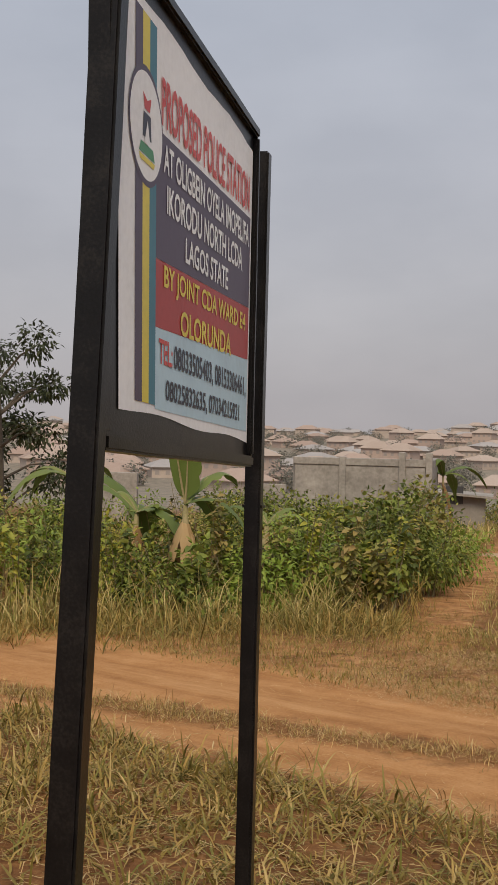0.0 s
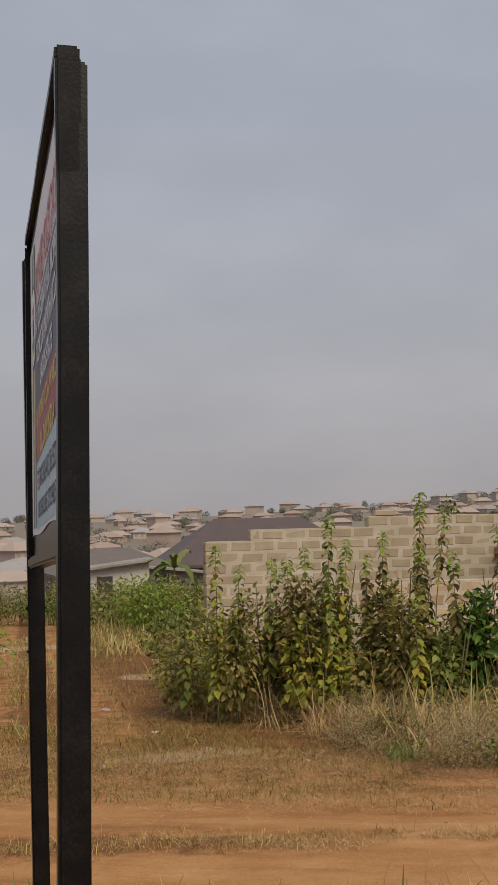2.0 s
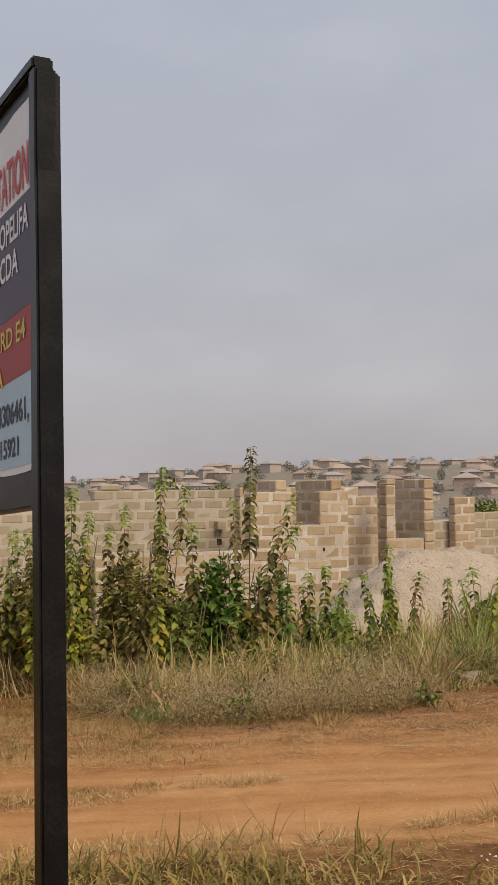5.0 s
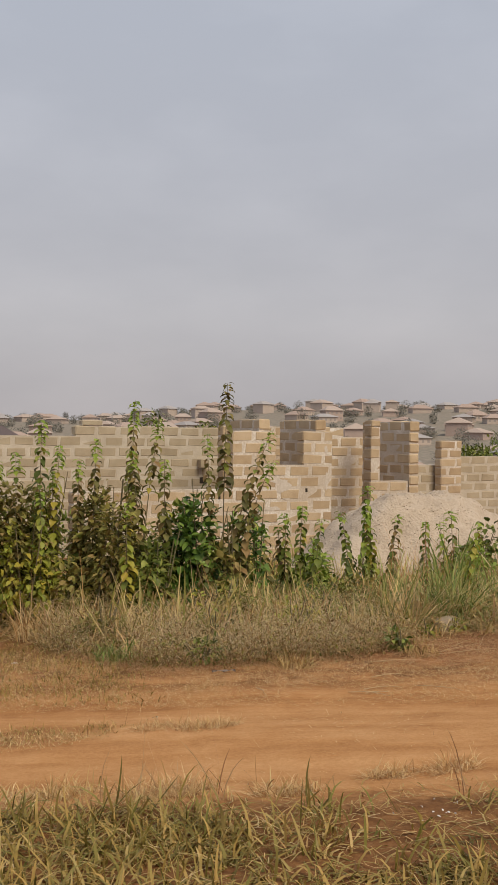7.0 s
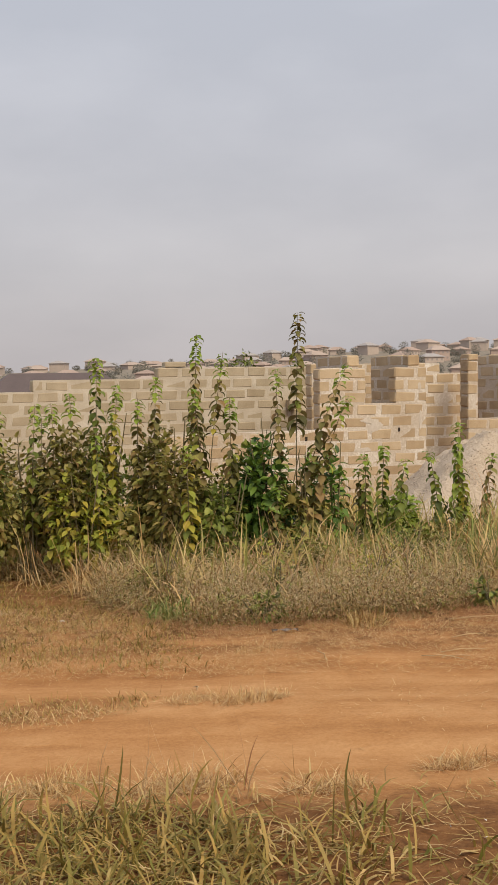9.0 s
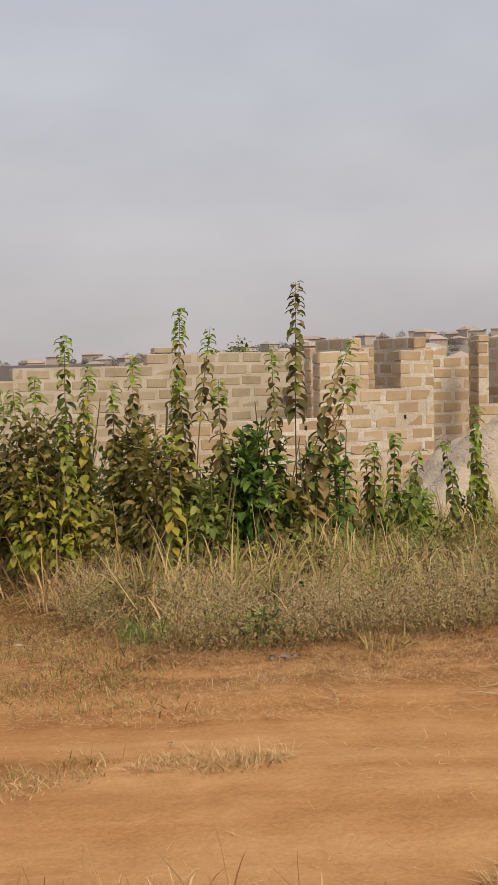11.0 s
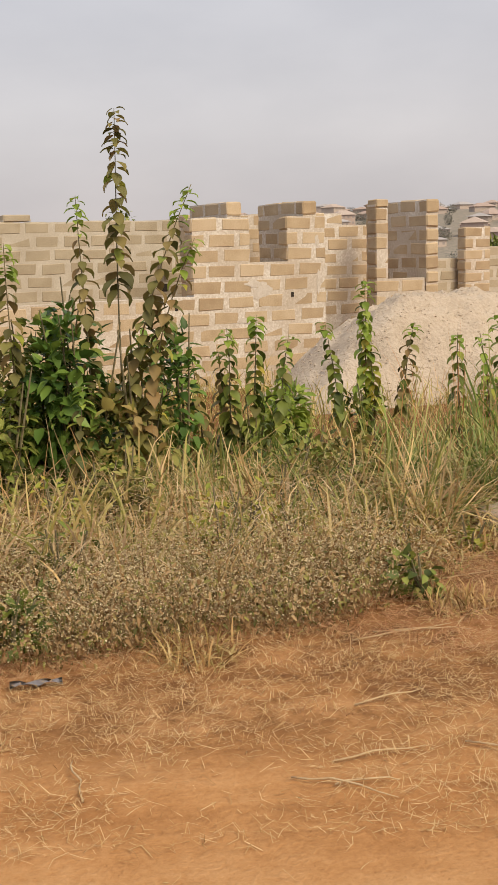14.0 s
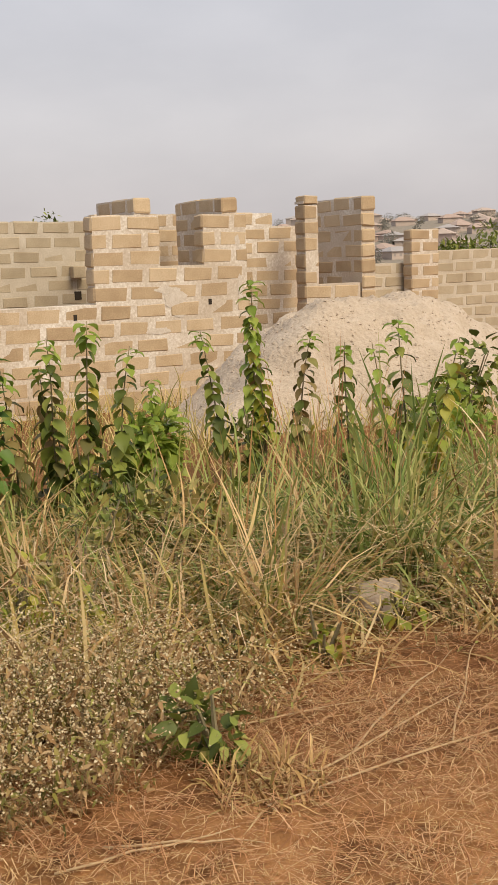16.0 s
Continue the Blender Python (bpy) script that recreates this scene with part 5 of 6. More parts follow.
# undergrowth among the stalks
for i, (px, py, w, h, mat, size, n, lab) in enumerate((
        (4.42, 10.00, 0.75, 1.5, LEAF_DEEP, 0.09, 620, "climbing deep green broad-leaved weed on the bank"),
        (4.20, 10.20, 0.9, 1.45, LEAF_GREEN, 0.07, 1000, "dense dark green weeds on the bank"), (3.55, 10.35, 1.0, 1.45, LEAF_OLIVE, 0.065, 1900, "tangled olive weeds on the bank"),
        (2.95, 10.75, 1.1, 1.6, LEAF_OLIVE, 0.065, 2200, "tangled olive weeds on the bank"), (2.35, 11.10, 1.0, 1.45, LEAF_OLIVE, 0.065, 1500, "dense olive weeds on the bank"),
        (1.95, 11.60, 0.9, 0.95, LEAF_YELLOW, 0.055, 700, "yellowing weeds at the corner of the bank"), (2.25, 12.6, 1.3, 0.9, LEAF_OLIVE, 0.06, 1300, "olive weeds beside the side track"),
        (3.10, 11.7, 1.6, 1.2, LEAF_GREEN, 0.07, 1500, "dense green weeds on the bank"), (4.3, 11.2, 1.3, 1.0, LEAF_OLIVE, 0.06, 1200, "tangled olive weeds on the bank"),
        (4.72, 9.85, 0.6, 1.1, LEAF_OLIVE, 0.085, 420, "drooping olive leaves round the leaning stalk"),
        (5.80, 10.31, 0.5, 0.62, LEAF_GREEN, 0.07, 120, "small green broad-leaved bush on the bank"), (6.74, 11.5, 0.75, 0.55, LEAF_BRIGHT, 0.09, 420, "small bright green bush on the bank"),
        (7.42, 11.25, 0.5, 0.55, LEAF_GREEN, 0.07, 110, "low green weed among the grass"), (7.15, 9.35, 0.5, 0.6, LEAF_YELLOW, 0.06, 200, "light green weed bush before the sand heap"),
        (5.55, 9.1, 0.8, 0.5, LEAF_OLIVE, 0.05, 500, "low olive weeds in the grass"), (4.2, 9.2, 0.7, 0.5, LEAF_OLIVE, 0.05, 420, "low olive weeds in the grass"),
        (2.70, 10.45, 0.8, 1.05, LEAF_YELLOW, 0.07, 500, "yellow-green weeds on the bank"), (3.30, 10.15, 0.8, 0.95, LEAF_OLIVE, 0.07, 700, "olive weeds on the bank"), (3.85, 9.85, 0.7, 0.95, LEAF_GREEN, 0.07, 600, "green weeds on the bank"),
        (1.85, 12.2, 1.0, 0.85, LEAF_OLIVE, 0.055, 1000, "dry olive weeds at the corner of the bank"), (2.1, 13.8, 1.2, 0.85, LEAF_YELLOW, 0.055, 800, "yellowing bush beside the side track"), (2.6, 15.5, 1.5, 1.0, LEAF_OLIVE, 0.08, 1000, "olive bush beside the side track"), (3.1, 18.5, 1.8, 1.05, LEAF_GREEN, 0.09, 1000, "green bush beside the side track"),
        (-1.35, 13.8, 1.2, 1.35, LEAF_GREEN, 0.07, 1200, "green bush at the corner of the overgrown plot"), (-1.3, 15.6, 1.3, 1.5, LEAF_GREEN, 0.08, 1200, "green bush at the edge of the side track"), (-1.3, 17.8, 1.4, 1.6, LEAF_OLIVE, 0.08, 1200, "olive bush at the edge of the side track"), (-1.5, 20.5, 1.8, 1.7, LEAF_GREEN, 0.09, 1200, "green bush at the edge of the side track"),
        (10.3, 12.45, 0.75, 0.75, LEAF_GREEN, 0.10, 260, "dark leathery bush beside the sand heap"), (8.6, 10.6, 0.8, 0.6, LEAF_BRIGHT, 0.08, 380, "fresh green weeds at the edge of the sand"),
        (3.3, 8.6, 0.3, 0.28, LEAF_YELLOW, 0.05, 90, "small yellow-green weed in the dry grass"), (4.86, 8.25, 0.3, 0.35, LEAF_YELLOW, 0.04, 90, "small yellow-green weed in the dry grass"))):
    shrub(px, py, w, h * (1.1 if py > 9.7 else 1.0), mat, size * 1.12, int(n * 1.15), lab, seed=300 + i, narrow=0.66)

# low broad-leaved weeds here and there in the bank
for i, (px, py, w, h, mat, size, n, lab) in enumerate((
        (4.5, 8.35, 0.42, 0.42, LEAF_YELLOW, 0.04, 190, "low yellow-green weed in the dry bank"), (4.75, 8.55, 0.35, 0.40, LEAF_YELLOW, 0.04, 140, "low yellow-green weed in the dry bank"),
        (3.62, 8.2, 0.35, 0.4, LEAF_GREEN, 0.06, 90, "low green weed in the dry bank"), (3.2, 7.65, 0.5, 0.25, LEAF_GREEN, 0.05, 260, "low bluish-green weed at the foot of the bank"),
        (5.15, 8.9, 0.55, 0.5, LEAF_OLIVE, 0.05, 260, "low olive weed in the bank"), (5.6, 9.3, 0.6, 0.55, LEAF_GREEN, 0.06, 240, "low green weed in the bank"),
        (2.9, 8.9, 0.5, 0.5, LEAF_OLIVE, 0.05, 260, "low olive weed in the bank"), (3.9, 9.0, 0.5, 0.5, LEAF_YELLOW, 0.05, 160, "low yellow-green weed in the bank"),
        (6.2, 9.4, 0.5, 0.5, LEAF_GREEN, 0.06, 200, "low green weed in the bank"), (4.4, 9.35, 0.5, 0.55, LEAF_GREEN, 0.06, 200, "low green weed in the bank"),
        (5.25, 10.3, 0.42, 1.3, LEAF_DEEP, 0.09, 330, "dark green climbing weed behind the leaning stalk"), (5.0, 10.55, 0.5, 1.2, LEAF_DEEP, 0.09, 260, "dark green weed behind the bank"))):
    shrub(px, py, w, h, mat, size, n, lab, seed=820 + i, narrow=0.62)

# small weeds by the straw
for i, (px, py, w, h, mat, size, n) in enumerate(((4.88, 7.26, 0.26, 0.19, LEAF_GREEN, 0.06, 90), (5.55, 7.75, 0.2, 0.2, LEAF_YELLOW, 0.045, 40), (5.3, 7.9, 0.18, 0.2, LEAF_OLIVE, 0.04, 50), (3.05, 8.0, 0.25, 0.25, LEAF_YELLOW, 0.06, 40), (6.0, 7.9, 0.2, 0.2, LEAF_YELLOW, 0.045, 36))):
    shrub(px, py, w, h, mat, size, n, "small broad-leaved weed in the straw", seed=400 + i, narrow=0.7, name="small_weed", stems=4)

# overgrown ground across the side track
left = []
r2 = random.Random(5)
for i in range(46):
    px = r2.uniform(-9.5, -0.7)
    yy = 12.6 + 0.5 * (px + 1.0) + r2.random() ** 1.4 * 7.5
    if px > -0.85 + 0.03 * (yy - 12):
        continue
    left.append((px, yy, r2.uniform(1.0, 1.9), r2.uniform(0.8, 1.45) + 0.02 * (yy - 12)))
for i, (px, py, w, h) in enumerate(left):
    mat, lab = r2.choice(((LEAF_GREEN, "green bush on the overgrown plot"), (LEAF_GREEN, "green bush on the overgrown plot"), (LEAF_OLIVE, "olive bush on the overgrown plot"), (LEAF_OLIVE, "olive bush on the overgrown plot"), (LEAF_BRIGHT, "fresh green bush on the overgrown plot"), (LEAF_YELLOW, "yellowing bush on the overgrown plot")))
    shrub(px, py, w, h, mat, r2.uniform(0.06, 0.095), int(620 * w), lab, seed=500 + i, narrow=0.5)
for i, (px, py, w, h, mat) in enumerate(((-4.1, 12.5, 0.9, 1.0, LEAF_GREEN), (-3.2, 12.7, 0.8, 1.1, LEAF_YELLOW), (-2.5, 12.6, 0.9, 1.05, LEAF_GREEN), (-1.7, 12.9, 0.9, 1.0, LEAF_OLIVE), (-5.0, 12.4, 1.1, 1.1, LEAF_GREEN), (-3.3, 14.2, 1.2, 1.6, LEAF_GREEN),
                                         (-4.0, 14.8, 1.2, 1.7, LEAF_OLIVE), (-2.3, 14.4, 1.2, 1.5, LEAF_GREEN), (-5.3, 13.8, 1.2, 1.5, LEAF_GREEN), (-6.4, 13.0, 1.3, 1.4, LEAF_OLIVE), (-1.9, 16.0, 1.5, 1.5, LEAF_OLIVE), (-7.3, 14.0, 1.4, 1.7, LEAF_GREEN))):
    shrub(px, py, w, h, mat, 0.075, int(800 * w), "leafy weeds round the banana plants", seed=560 + i, narrow=0.55)
for i in range(26):
    side = r2.choice((-1, 1, -1))
    py = r2.uniform(19, 46)
    px = (-2.4 - r2.uniform(0, 6)) if side < 0 else (3.6 + 0.05 * (py - 13) + r2.uniform(0, 3.5))
    if side > 0 and py < 31 and px > 4.6:
        continue
    mat = r2.choice((LEAF_GREEN, LEAF_OLIVE, LEAF_GREEN))
    shrub(px, py, r2.uniform(1.6, 3.0), r2.uniform(1.0, 1.9), mat, 0.12, 900, "leafy bush along the side track", seed=600 + i)
shrub(4.4, 31.0, 2.4, 1.9, LEAF_BRIGHT, 0.14, 1700, "round dense bright green bush beside the side track", seed=701)
shrub(3.2, 37.0, 3.4, 1.7, LEAF_GREEN, 0.13, 1500, "broad green bush near the end of the side track", seed=702)
shrub(6.0, 41.0, 4.0, 1.7, LEAF_GREEN, 0.14, 1500, "broad green bush near the sheds", seed=703)
shrub(1.5, 46.0, 4.0, 1.6, LEAF_OLIVE, 0.14, 1300, "dry olive bush near the end of the side track", seed=704)
shrub(-3.5, 43.0, 4.0, 1.8, LEAF_OLIVE, 0.14, 1300, "dry olive bush near the end of the side track", seed=705)

for i, (px, py, w, h) in enumerate(((2.6, 43.5, 3.0, 1.9), (5.0, 45.5, 3.2, 1.9), (7.2, 44.5, 3.0, 1.8), (9.0, 46.5, 3.0, 1.7), (3.4, 48.0, 3.0, 1.7), (0.6, 50.0, 3.4, 1.8), (-2.6, 47.5, 3.2, 2.0), (4.4, 34.5, 2.2, 1.5), (6.6, 37.0, 2.6, 1.7), (10.5, 50.5, 3.5, 1.8))):
    shrub(px, py, w, h, (LEAF_GREEN, LEAF_OLIVE, LEAF_GREEN)[i % 3], 0.15, 1200, "leafy bush before the houses at the end of the side track", seed=760 + i)

for i, (px, py, w, h) in enumerate(((-4.35, 12.15, 0.7, 0.75), (-3.0, 12.5, 0.6, 0.8), (-2.2, 12.7, 0.7, 0.7), (-5.6, 11.9, 0.8, 0.8), (-3.8, 13.2, 0.7, 1.15), (-1.6, 13.2, 0.6, 0.8), (-4.9, 12.7, 0.6, 1.1), (-2.6, 13.6, 0.7, 1.2))):
    shrub(px, py, w, h, LEAF_DEAD, 0.085, 190, "withered brown weeds among the green bushes", seed=640 + i, narrow=0.45)
x = RNG.uniform(-8, -1.6, 260)
y = 12.25 + 0.5 * (x + 1.0) + RNG.normal(0, 0.35, len(x))
x, y = tufts(x, y, 8, 0.06)
grass("left_tall_grass", x, y, 0.4, 0.9, 0.011, GRASS_MIX, "tall pale grass before the overgrown plot", 0.8, 0.4)
x, y = scatter(7000, -20, 3, 7.0, 22, left_bank)
x, y = tufts(x, y, 3, 0.07)
grass("left_rough_grass", x, y, 0.3, 0.85, 0.013, VERGE, "tall rough grass on the overgrown plot", 0.6, 0.35)
x = RNG.uniform(-9, -0.9, 2600)
y = 12.0 + 0.5 * (x + 1.0) + 0.5 * wob(x, x * 0.3, 2.6, 1.0) + RNG.normal(0, 0.45, len(x))
x, y = tufts(x, y, 6, 0.07)
grass("left_edge_grass", x, y, 0.1, 0.42, 0.010, VERGE, "half-dry grass along the edge of the overgrown plot", 1.0, 0.7)
x = RNG.uniform(-0.25, 0.6, 1000)
y = RNG.uniform(11, 34, 1000)
x = x + 0.05 * (y - 13)
x, y = clumped(x, y, 1.0, 0.15, 3.3)
x, y = tufts(x, y, 6, 0.08)
grass("track_middle_grass", x, y, 0.08, 0.28, 0.008, GRASS_MIX, "grass growing down the middle of the side track", 0.6, 0.5)
x, y = RNG.uniform(-12, 9, 9000), RNG.uniform(22, 50, 9000)
k = np.abs(x - 0.15 - 0.05 * (y - 13)) > 1.3
x, y = tufts(x[k], y[k], 2, 0.1)
grass("plot_grass", x, y, 0.2, 0.7, 0.025, GRASS_MIX, "rough grass on the plots beyond", 0.6, 0.4)


def weed_stalk(x, y, h, mat, size, seed, label):
    """A many-stemmed upright weed with pairs of leaves up each stem."""
    rng = np.random.default_rng(seed)
    root = new("tall_weed")
    root.location = (x, y, ground_z(x, y))
    tagged(root, label, "plant", "tall weeds on the overgrown plot")
    ps, ds = [], []
    for k in range(rng.integers(2, 5)):
        a, q, hh = rng.uniform(0, 6.28), rng.uniform(0.04, 0.22), h * rng.uniform(0.7, 1.0)
        top = np.array([math.cos(a) * q, math.sin(a) * q, hh])
        part("stem", tube([(0, 0, -0.03), tuple(top * (0.4, 0.4, 0.5)), tuple(top)], [0.009, 0.007, 0.003], 4), STEM, root)
        t = np.repeat(np.arange(0.25, 1.0, 0.045 / h), 2)
        turn = np.cumsum(np.full(len(t), 0.8)) + np.arange(len(t)) % 2 * math.pi
        ps.append(top * t[:, None])
        ds.append(np.stack([np.cos(turn), np.sin(turn), np.full(len(t), 0.25)], 1) * 1.3)
    p = np.concatenate(ps)
    fol = leaves("foliage", p, np.concatenate(ds), size * rng.uniform(0.7, 1.25, len(p)), mat, 0.6, rng, root, 0.45)
    fol["kind"] = "stuff"


r3 = random.Random(17)
for i in range(64):
    px = r3.uniform(-8.5, -1.0)
    py = 12.35 + 0.5 * (px + 1.0) + r3.random() ** 1.3 * 3.2
    mat, lab = r3.choice(((LEAF_GREEN, "tall green upright weed on the overgrown plot"), (LEAF_YELLOW, "tall yellowing upright weed on the overgrown plot"), (LEAF_OLIVE, "tall olive upright weed on the overgrown plot"), (LEAF_GREEN, "tall green upright weed on the overgrown plot")))
    weed_stalk(px, py, r3.uniform(0.75, 1.45), mat, r3.uniform(0.08, 0.13), 900 + i, lab)


# bananas
def banana(x, y, h, count, seed, dead=2, label="young banana plant with torn arching leaves", upright=()):
    rng = random.Random(seed)
    gz = ground_z(x, y)
    root = new("banana_plant")
    root.location = (x, y, gz)
    tagged(root, label, "banana plant", "banana plants")
    sx_, sy_ = rng.uniform(-0.1, 0.1), rng.uniform(-0.1, 0.1)
    pts = [(sx_ * t, sy_ * t, -0.05 + h * 0.72 * t) for t in (0, 0.3, 0.6, 1.0)]
    shade_smooth(part("trunk", tube(pts, [0.075, 0.062, 0.05, 0.03], 9), PSEUDO, root, "ragged pale pseudo-stem"))
    for k in range(count + dead):
        a = 6.283 * k / (count + dead) + rng.uniform(-0.4, 0.4)
        old = k >= count
        L = (rng.uniform(0.75, 1.15) if not old else rng.uniform(0.5, 0.8)) * h * 0.75
        up = rng.uniform(0.35, 1.0) if not old else -0.35
        d = Vector((math.cos(a), math.sin(a), 0))
        s = Vector((-d.y, d.x, 0))
        vs, fs = [], []
        m = 12
        for i in range(m + 1):
            t = i / m
            c = Vector((sx_, sy_, h * (0.70 if not old else 0.6))) + d * (L * (t - 0.22 * t * t) * (0.9 if not old else 0.45)) + Vector((0, 0, L * (up * t - (0.75 + 0.4 * (1 - up)) * t * t)))
            w = L * (0.09 if not old else 0.08) * (0.12 + math.sin(math.pi * min(1, t * 1.02 + 0.03)) ** 0.6) * rng.uniform(0.6, 1.08)
            fold = 0.35 if not old else 0.9
            vs += [c - s * w + Vector((0, 0, -w * fold)), c, c + s * w + Vector((0, 0, -w * fold))]
        for i in range(m):
            p = i * 3
            fs.append((p, p + 1, p + 4, p + 3))
            fs.append((p + 1, p + 2, p + 5, p + 4))
        shade_smooth(part("leaf", (vs, [], fs), LEAF_DEAD if old else BANANA_LEAF, root, "dead hanging brown leaf" if old else "torn green banana leaf"))
        if not old:
            rib = [Vector(vs[i * 3 + 1]) - Vector((0, 0, 0.006)) for i in range(0, m + 1, 2)]
            part("midrib", tube(rib, [0.013 * (1 - 0.8 * i / (len(rib) - 1)) for i in range(len(rib))], 5), PSEUDO, root)
    # young leaves that still stand up, a little rolled
    for lean, L, w0 in upright:
        vs, fs, m = [], [], 14
        for i in range(m + 1):
            t = i / m
            c = Vector((sx_ + lean * (t - 0.35 * t * t), sy_ - 0.10 * t * t, h * 0.70 + L * t))
            w = w0 * (0.06 + math.sin(math.pi * min(1, t * 0.93 + 0.06)) ** 0.55) * rng.uniform(0.82, 1.06) * smooth(0.0, 0.22, t)
            vs += [c + Vector((-w, 0.25 * w, -0.3 * w)), c, c + Vector((w, 0.45 * w, -0.3 * w))]
        for i in range(m):
            p = i * 3
            fs += [(p, p + 1, p + 4, p + 3), (p + 1, p + 2, p + 5, p + 4)]
        shade_smooth(part("leaf", (vs, [], fs), BANANA_LEAF, root, "upright young green banana leaf"))
        rib = [Vector(vs[i * 3 + 1]) - Vector((0, 0.006, 0)) for i in range(0, m + 1, 2)]
        part("midrib", tube(rib, [0.016 * (1 - 0.8 * i / (len(rib) - 1)) for i in range(len(rib))], 5), PSEUDO, root)


banana(-3.5, 12.75, 1.75, 3, 21, 6, "banana plant with pale trunk and dead hanging leaves", ((-0.28, 1.25, 0.125), (0.06, 0.85, 0.15)))
banana(-4.6, 13.9, 1.55, 6, 22, 4)
banana(-2.75, 13.2, 1.45, 4, 23, 2)
banana(-5.9, 15.0, 2.1, 6, 24, 2)
banana(-2.05, 12.9, 0.95, 4, 25, 1, "low banana plant with drooping leaves")
banana(8.2, 47.5, 3.0, 8, 27, 1)
banana(-1.6, 40.0, 3.0, 7, 28, 1)


# trees
def tree(x, y, h, w, mat, n, seed, label, leaf=0.16, gaps=0.33, trunk=0.14, clear=0.28):
    rng = np.random.default_rng(seed)
    gz = ground_z(x, y)
    root = new("tree")
    root.location = (x, y, gz)
    tagged(root, label, "tree")
    bend = rng.normal(0, 0.12, 2)
    spine = [Vector((bend[0] * h * t * t, bend[1] * h * t * t, -0.2 + h * 0.9 * t)) for t in np.linspace(0, 1, 7)]
    part("trunk", tube(spine, [trunk * (1 - 0.85 * i / 6) for i in range(7)], 8), BARK, root)
    ps, ds = [], []
    for k in range(15):
        t = clear + (1 - clear) * (k + 0.5) / 15
        b = spine[min(6, int(t * 6))]
        a = k * 2.4 + rng.uniform(-0.4, 0.4)
        L = w / 2 * (1.05 - 0.55 * abs(t - 0.55)) * rng.uniform(0.65, 1.1)
        e = b + Vector((math.cos(a) * L, math.sin(a) * L, h * rng.uniform(0.06, 0.2)))
        mid = (b + e) / 2 + Vector((0, 0, h * 0.03))
        part("limb", tube([b, mid, e], [trunk * 0.32, trunk * 0.2, trunk * 0.07], 5), BARK, root)
        for c in (mid * 0.4 + e * 0.6, e, e + Vector(rng.normal(0, w * 0.06, 3))):
            p, d = cloud_points(tuple(c), (w * 0.15, w * 0.15, h * 0.075), n // 45, rng, 0.2, gaps)
            ps.append(p)
            ds.append(d)
    p, d = np.concatenate(ps), np.concatenate(ds)
    fol = leaves("crown", p, d, rng.uniform(leaf * 0.6, leaf * 1.2, len(p)), mat, 0.45, rng, root)
    fol["kind"] = "stuff"
    return root


tree(-11.9, 25.6, 5.4, 3.6, LEAF_DARK, 4600, 31, "slender dark tree with a sparse uneven crown")
tree(-13.3, 26.6, 4.4, 2.8, LEAF_DARK, 2600, 32, "small dark tree beside a taller one")
tree(13.5, 29.5, 3.6, 2.2, LEAF_GREEN, 2200, 33, "bushy green tree rising behind the block walls")
tree(21.5, 24.5, 2.7, 3.0, LEAF_GREEN, 3200, 34, "bushy green tree behind the low wall")
tree(24.0, 25.0, 2.8, 3.2, LEAF_GREEN, 2800, 35, "bushy green tree behind the low wall")


# trees among the far houses, past counting
def far_trees():
    rng = np.random.default_rng(77)
    # leaf colours lifted towards grey, so the haze sits in the base colour
    dusty = leafy("hazed_far_foliage", [(0.22, 0.215, 0.18), (0.27, 0.255, 0.215), (0.31, 0.29, 0.25)], 0.9, 0.45)
    ps, ds, sz = [], [], []
    for k in range(420):
        r = 200 + 680 * rng.uniform(0, 1) ** 0.8
        az = radians(rng.uniform(-24, 50))
        x, y = r * math.sin(az), r * math.cos(az)
        w, h = rng.uniform(3.5, 8), rng.uniform(3, 6.5)
        p, d = cloud_points((x, y, ground_z(x, y) + h * 0.5), (w * 0.6, w * 0.6, h * 0.55), 330, rng, 0.25, 0.12)
        ps.append(p)
        ds.append(d)
        sz.append(rng.uniform(0.4, 0.85, len(p)))
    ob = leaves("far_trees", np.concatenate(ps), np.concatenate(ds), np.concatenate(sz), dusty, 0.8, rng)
    tagged(ob, "haze-paled trees scattered among the far houses", "trees", kind="stuff")


far_trees()


n = 14
p = np.stack([2.08 + RNG.normal(0, 0.07, n), 3.40 + RNG.normal(0, 0.05, n), np.zeros(n)], 1)
p[:, 2] = height(p[:, 0], p[:, 1]) + RNG.uniform(0.05, 0.12, n)
tagged(leaves("white_flowers", p, RNG.normal(0, 1, (n, 3)), RNG.uniform(0.008, 0.014, n), leafy("white_petals", [(0.70, 0.68, 0.66), (0.80, 0.79, 0.78)], 0.7, 0.2), 0.9, RNG, droop=-0.5), "small white flowers in the near verge", "flowers", kind="stuff")

# thin seeding stalks standing in the verge
x, y = np.array([1.30, 1.38, 1.55, 1.62, 1.2, 1.05, 2.48, 2.5]), np.array([4.30, 4.36, 4.28, 4.40, 4.42, 4.5, 3.68, 3.74])
for px, py in zip(x, y):
    ob = blades("seed_stalk", rooted(np.array([px, px + 0.01, px - 0.012]), np.array([py, py, py + 0.01])), np.array([0.34, 0.28, 0.22]), 0.005, GRASS_STRAW, 0.25, 0.25, RNG)
    tagged(ob, "thin dry seeding grass stalk in the verge", "grass", "seed stalks")


n = 70
x, y = 6.48 + RNG.normal(0, 0.16, n), 8.95 + RNG.normal(0, 0.16, n)
tagged(blades("red_grass", rooted(x, y), RNG.uniform(0.6, 1.05, n), 0.0045, RED_STRAW, 0.15, 0.22, RNG), "tall thin reddish seeding grass before the sand heap", "grass", kind="stuff")


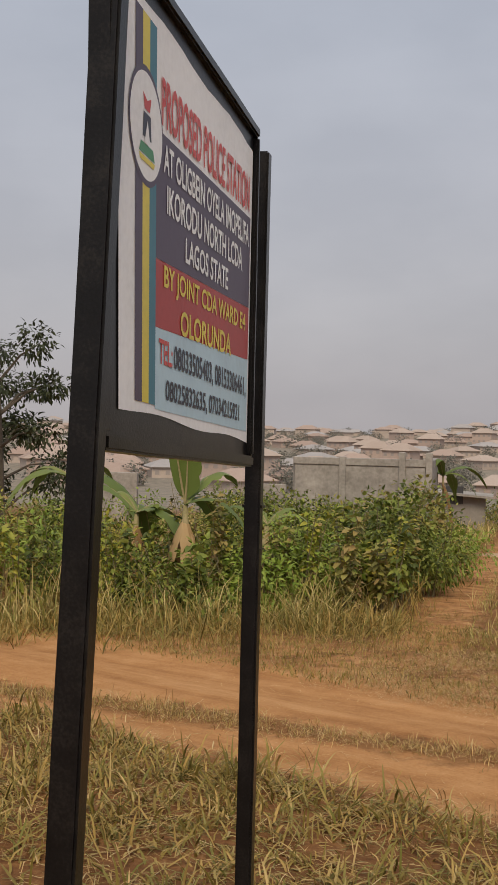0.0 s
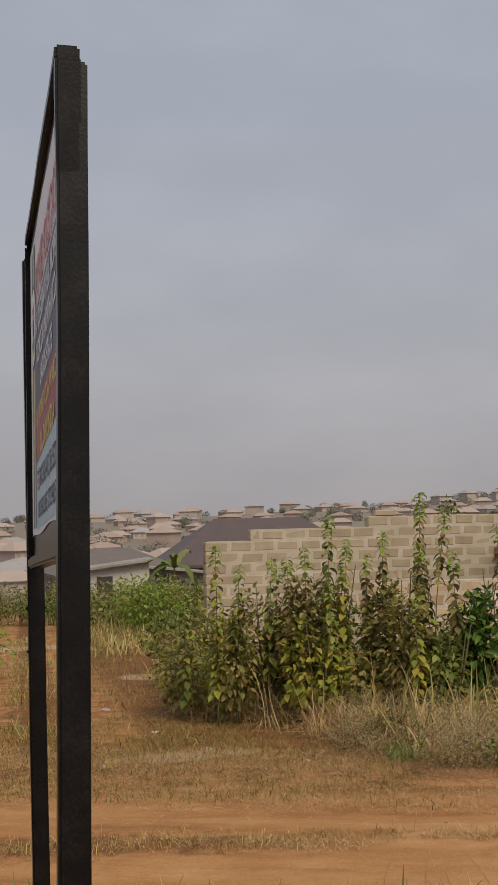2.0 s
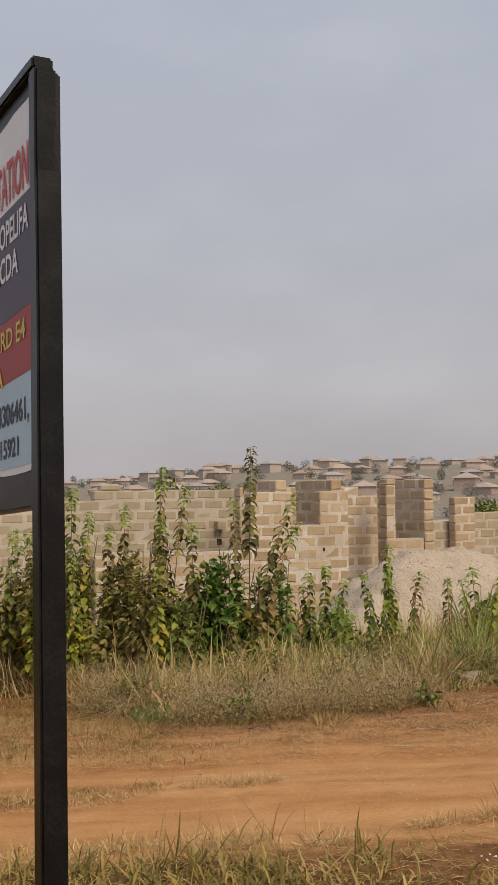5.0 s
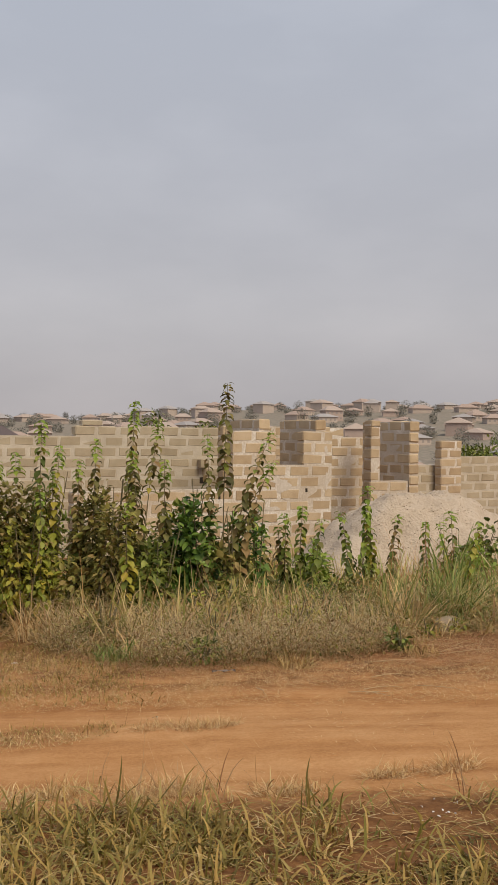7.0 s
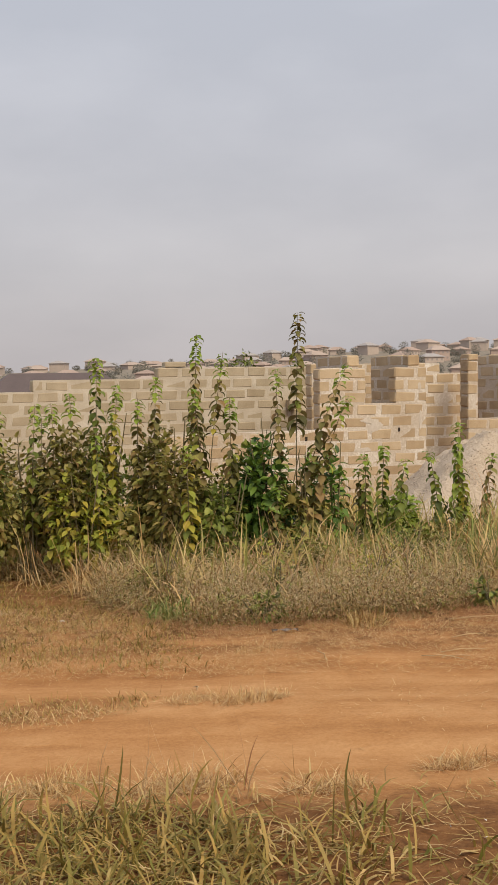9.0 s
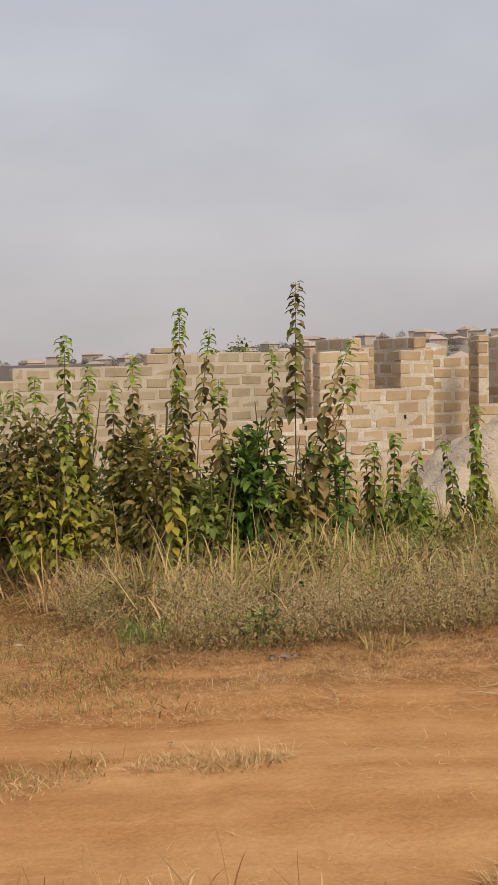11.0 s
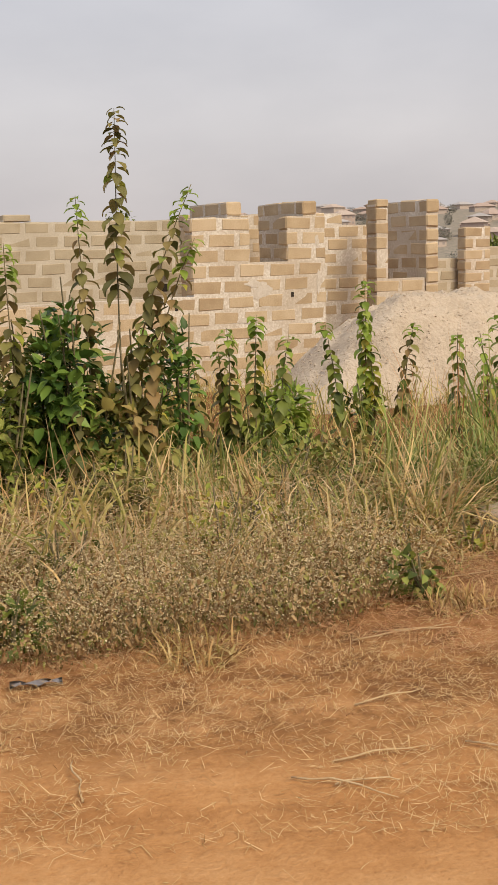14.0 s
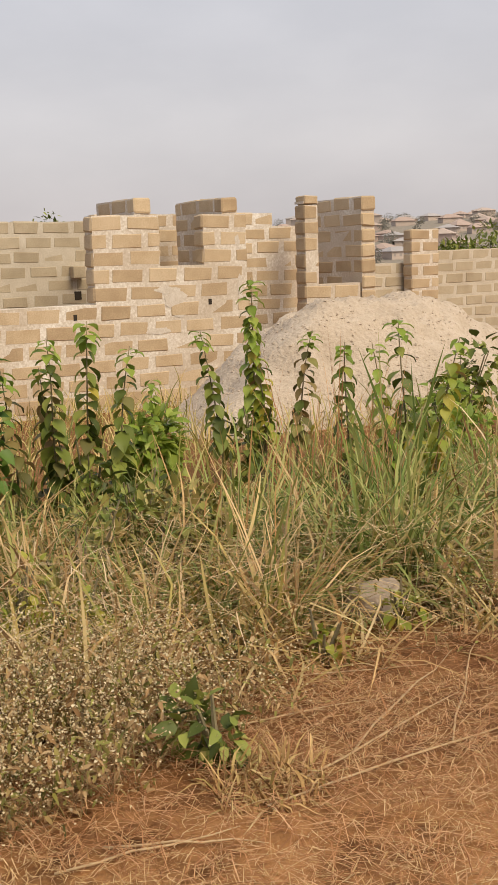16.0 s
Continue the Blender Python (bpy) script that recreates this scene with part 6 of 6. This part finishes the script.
# clods on the sand heap
def clods():
    rng = np.random.default_rng(9)
    n = 2600
    a, q = rng.uniform(0, 2 * np.pi, n), np.sqrt(rng.uniform(0, 1, n))
    hx, hy = 10.95 + 2.25 * q * np.cos(a), 14.6 + 1.85 * q * np.sin(a)
    ob = bpy.data.objects["sand_heap"]
    vs, fs = [], []
    for x, y, r in zip(hx, hy, rng.uniform(0.005, 0.022, n)):
        ok, p, _, _ = ob.ray_cast((x, y, 5), (0, 0, -1))
        if not ok:
            continue
        o = len(vs)
        j = rng.uniform(0.6, 1.3, 6) * r
        vs += [(x + j[0], y, p.z), (x - j[1], y, p.z), (x, y + j[2], p.z), (x, y - j[3], p.z), (x, y, p.z + j[4] * 0.8), (x, y, p.z - j[5])]
        fs += [(o + i, o + k, o + 4) for i, k in ((0, 2), (2, 1), (1, 3), (3, 0))] + [(o + k, o + i, o + 5) for i, k in ((0, 2), (2, 1), (1, 3), (3, 0))]
    tagged(part("sand_clods", (vs, [], fs), SAND), "crumbly clods on the sand heap", "sand", kind="stuff")


clods()


# stones and rubbish
def stone(x, y, r, seed, mat=STONE, label="pale stone lying on the earth", flat=0.5):
    bm = bmesh.new()
    bmesh.ops.create_icosphere(bm, subdivisions=2, radius=r)
    for v in bm.verts:
        k = 1 + 0.35 * noise.noise(v.co / r * 1.2 + Vector((seed, 0, 0)))
        v.co = Vector((v.co.x * k * 1.25, v.co.y * k, v.co.z * k * flat))
    ob = part("stone", bm, mat)
    ob.location = (x, y, ground_z(x, y) + r * flat * 0.35)
    ob.rotation_euler = (0, 0, seed * 1.7)
    tagged(ob, label, "stone", "loose stones")


stone(*STONE_AT, 0.115, 3, label="pale stone half hidden in the grass", flat=0.9)
for i, (px, py, r) in enumerate(((0.95, 13.2, 0.05), (1.15, 10.9, 0.035), (1.4, 9.6, 0.045), (0.4, 9.0, 0.03), (2.0, 8.6, 0.025))):
    stone(px, py, r, 5 + i, flat=0.35)


def litter():
    bm = bmesh.new()
    vs = []
    for i in range(7):
        for j in range(3):
            vs.append(bm.verts.new((i * 0.03, j * 0.022 + 0.008 * math.sin(i * 1.7), 0.012 + 0.012 * abs(math.sin(i * 2.1 + j)))))
    for i in range(6):
        for j in range(2):
            bm.faces.new((vs[i * 3 + j], vs[i * 3 + 3 + j], vs[i * 3 + 4 + j], vs[i * 3 + 1 + j]))
    bmesh.ops.solidify(bm, geom=bm.faces[:], thickness=0.003)
    ob = shade_smooth(part("crumpled_wrapper", bm, vinyl("grey_plastic", (0.36, 0.34, 0.36), 0.35)))
    ob.location = (3.08, 7.24, ground_z(3.08, 7.24) + 0.005)
    ob.rotation_euler = (0, 0, -0.3)
    tagged(ob, "crumpled grey plastic wrapper by the straw", "rubbish")


litter()


# long fallen canes
def cane(x0, y0, x1, y1, r, seed):
    rng = random.Random(seed)
    pts = []
    for i in range(6):
        t = i / 5
        x, y = x0 + (x1 - x0) * t + rng.uniform(-0.012, 0.012), y0 + (y1 - y0) * t + rng.uniform(-0.012, 0.012)
        pts.append((x, y, ground_z(x, y) + 0.008 + 0.01 * math.sin(t * 3.1)))
    ob = shade_smooth(part("fallen_stalk", tube(pts, [r, r, r, r * 0.9, r * 0.7, r * 0.4], 6), STRAW_PALE))
    tagged(ob, "long dry pale stalk lying on the ground", "stalk", "fallen stalks")


STRAW_PALE = material("pale_dry_stalk", [(0.44, 0.30, 0.16), (0.60, 0.45, 0.27)], 20, 120, 0.8, 0.2)
for i, c in enumerate(((4.85, 6.95, 5.75, 6.98), (5.0, 7.85, 5.8, 7.5), (3.52, 6.12, 3.7, 5.85), (3.68, 6.12, 3.95, 6.05), (5.0, 7.02, 5.7, 7.25), (4.75, 7.5, 5.5, 7.35), (5.2, 7.1, 5.95, 7.55), (3.95, 6.42, 4.2, 6.38), (4.05, 6.02, 4.2, 5.7), (3.0, 6.3, 3.05, 6.55), (4.3, 6.95, 4.75, 6.9), (3.6, 6.0, 3.75, 5.92), (4.65, 6.1, 4.95, 6.3), (2.05, 6.0, 2.08, 6.12), (5.45, 7.0, 6.1, 7.6), (4.45, 7.0, 4.75, 6.8))):
    cane(*c, 0.0032, 40 + i)


# ---------- blocks, laid on their walls ----------
for root, mat, place, sx_, sz_, tilt, k in PENDING:
    ob = new("block", block_set(mat)[k])
    ob.parent = root
    ob.location = place
    ob.scale = (max(0.12, sx_), 1, sz_)
    ob.rotation_euler = (0, radians(tilt), 0)
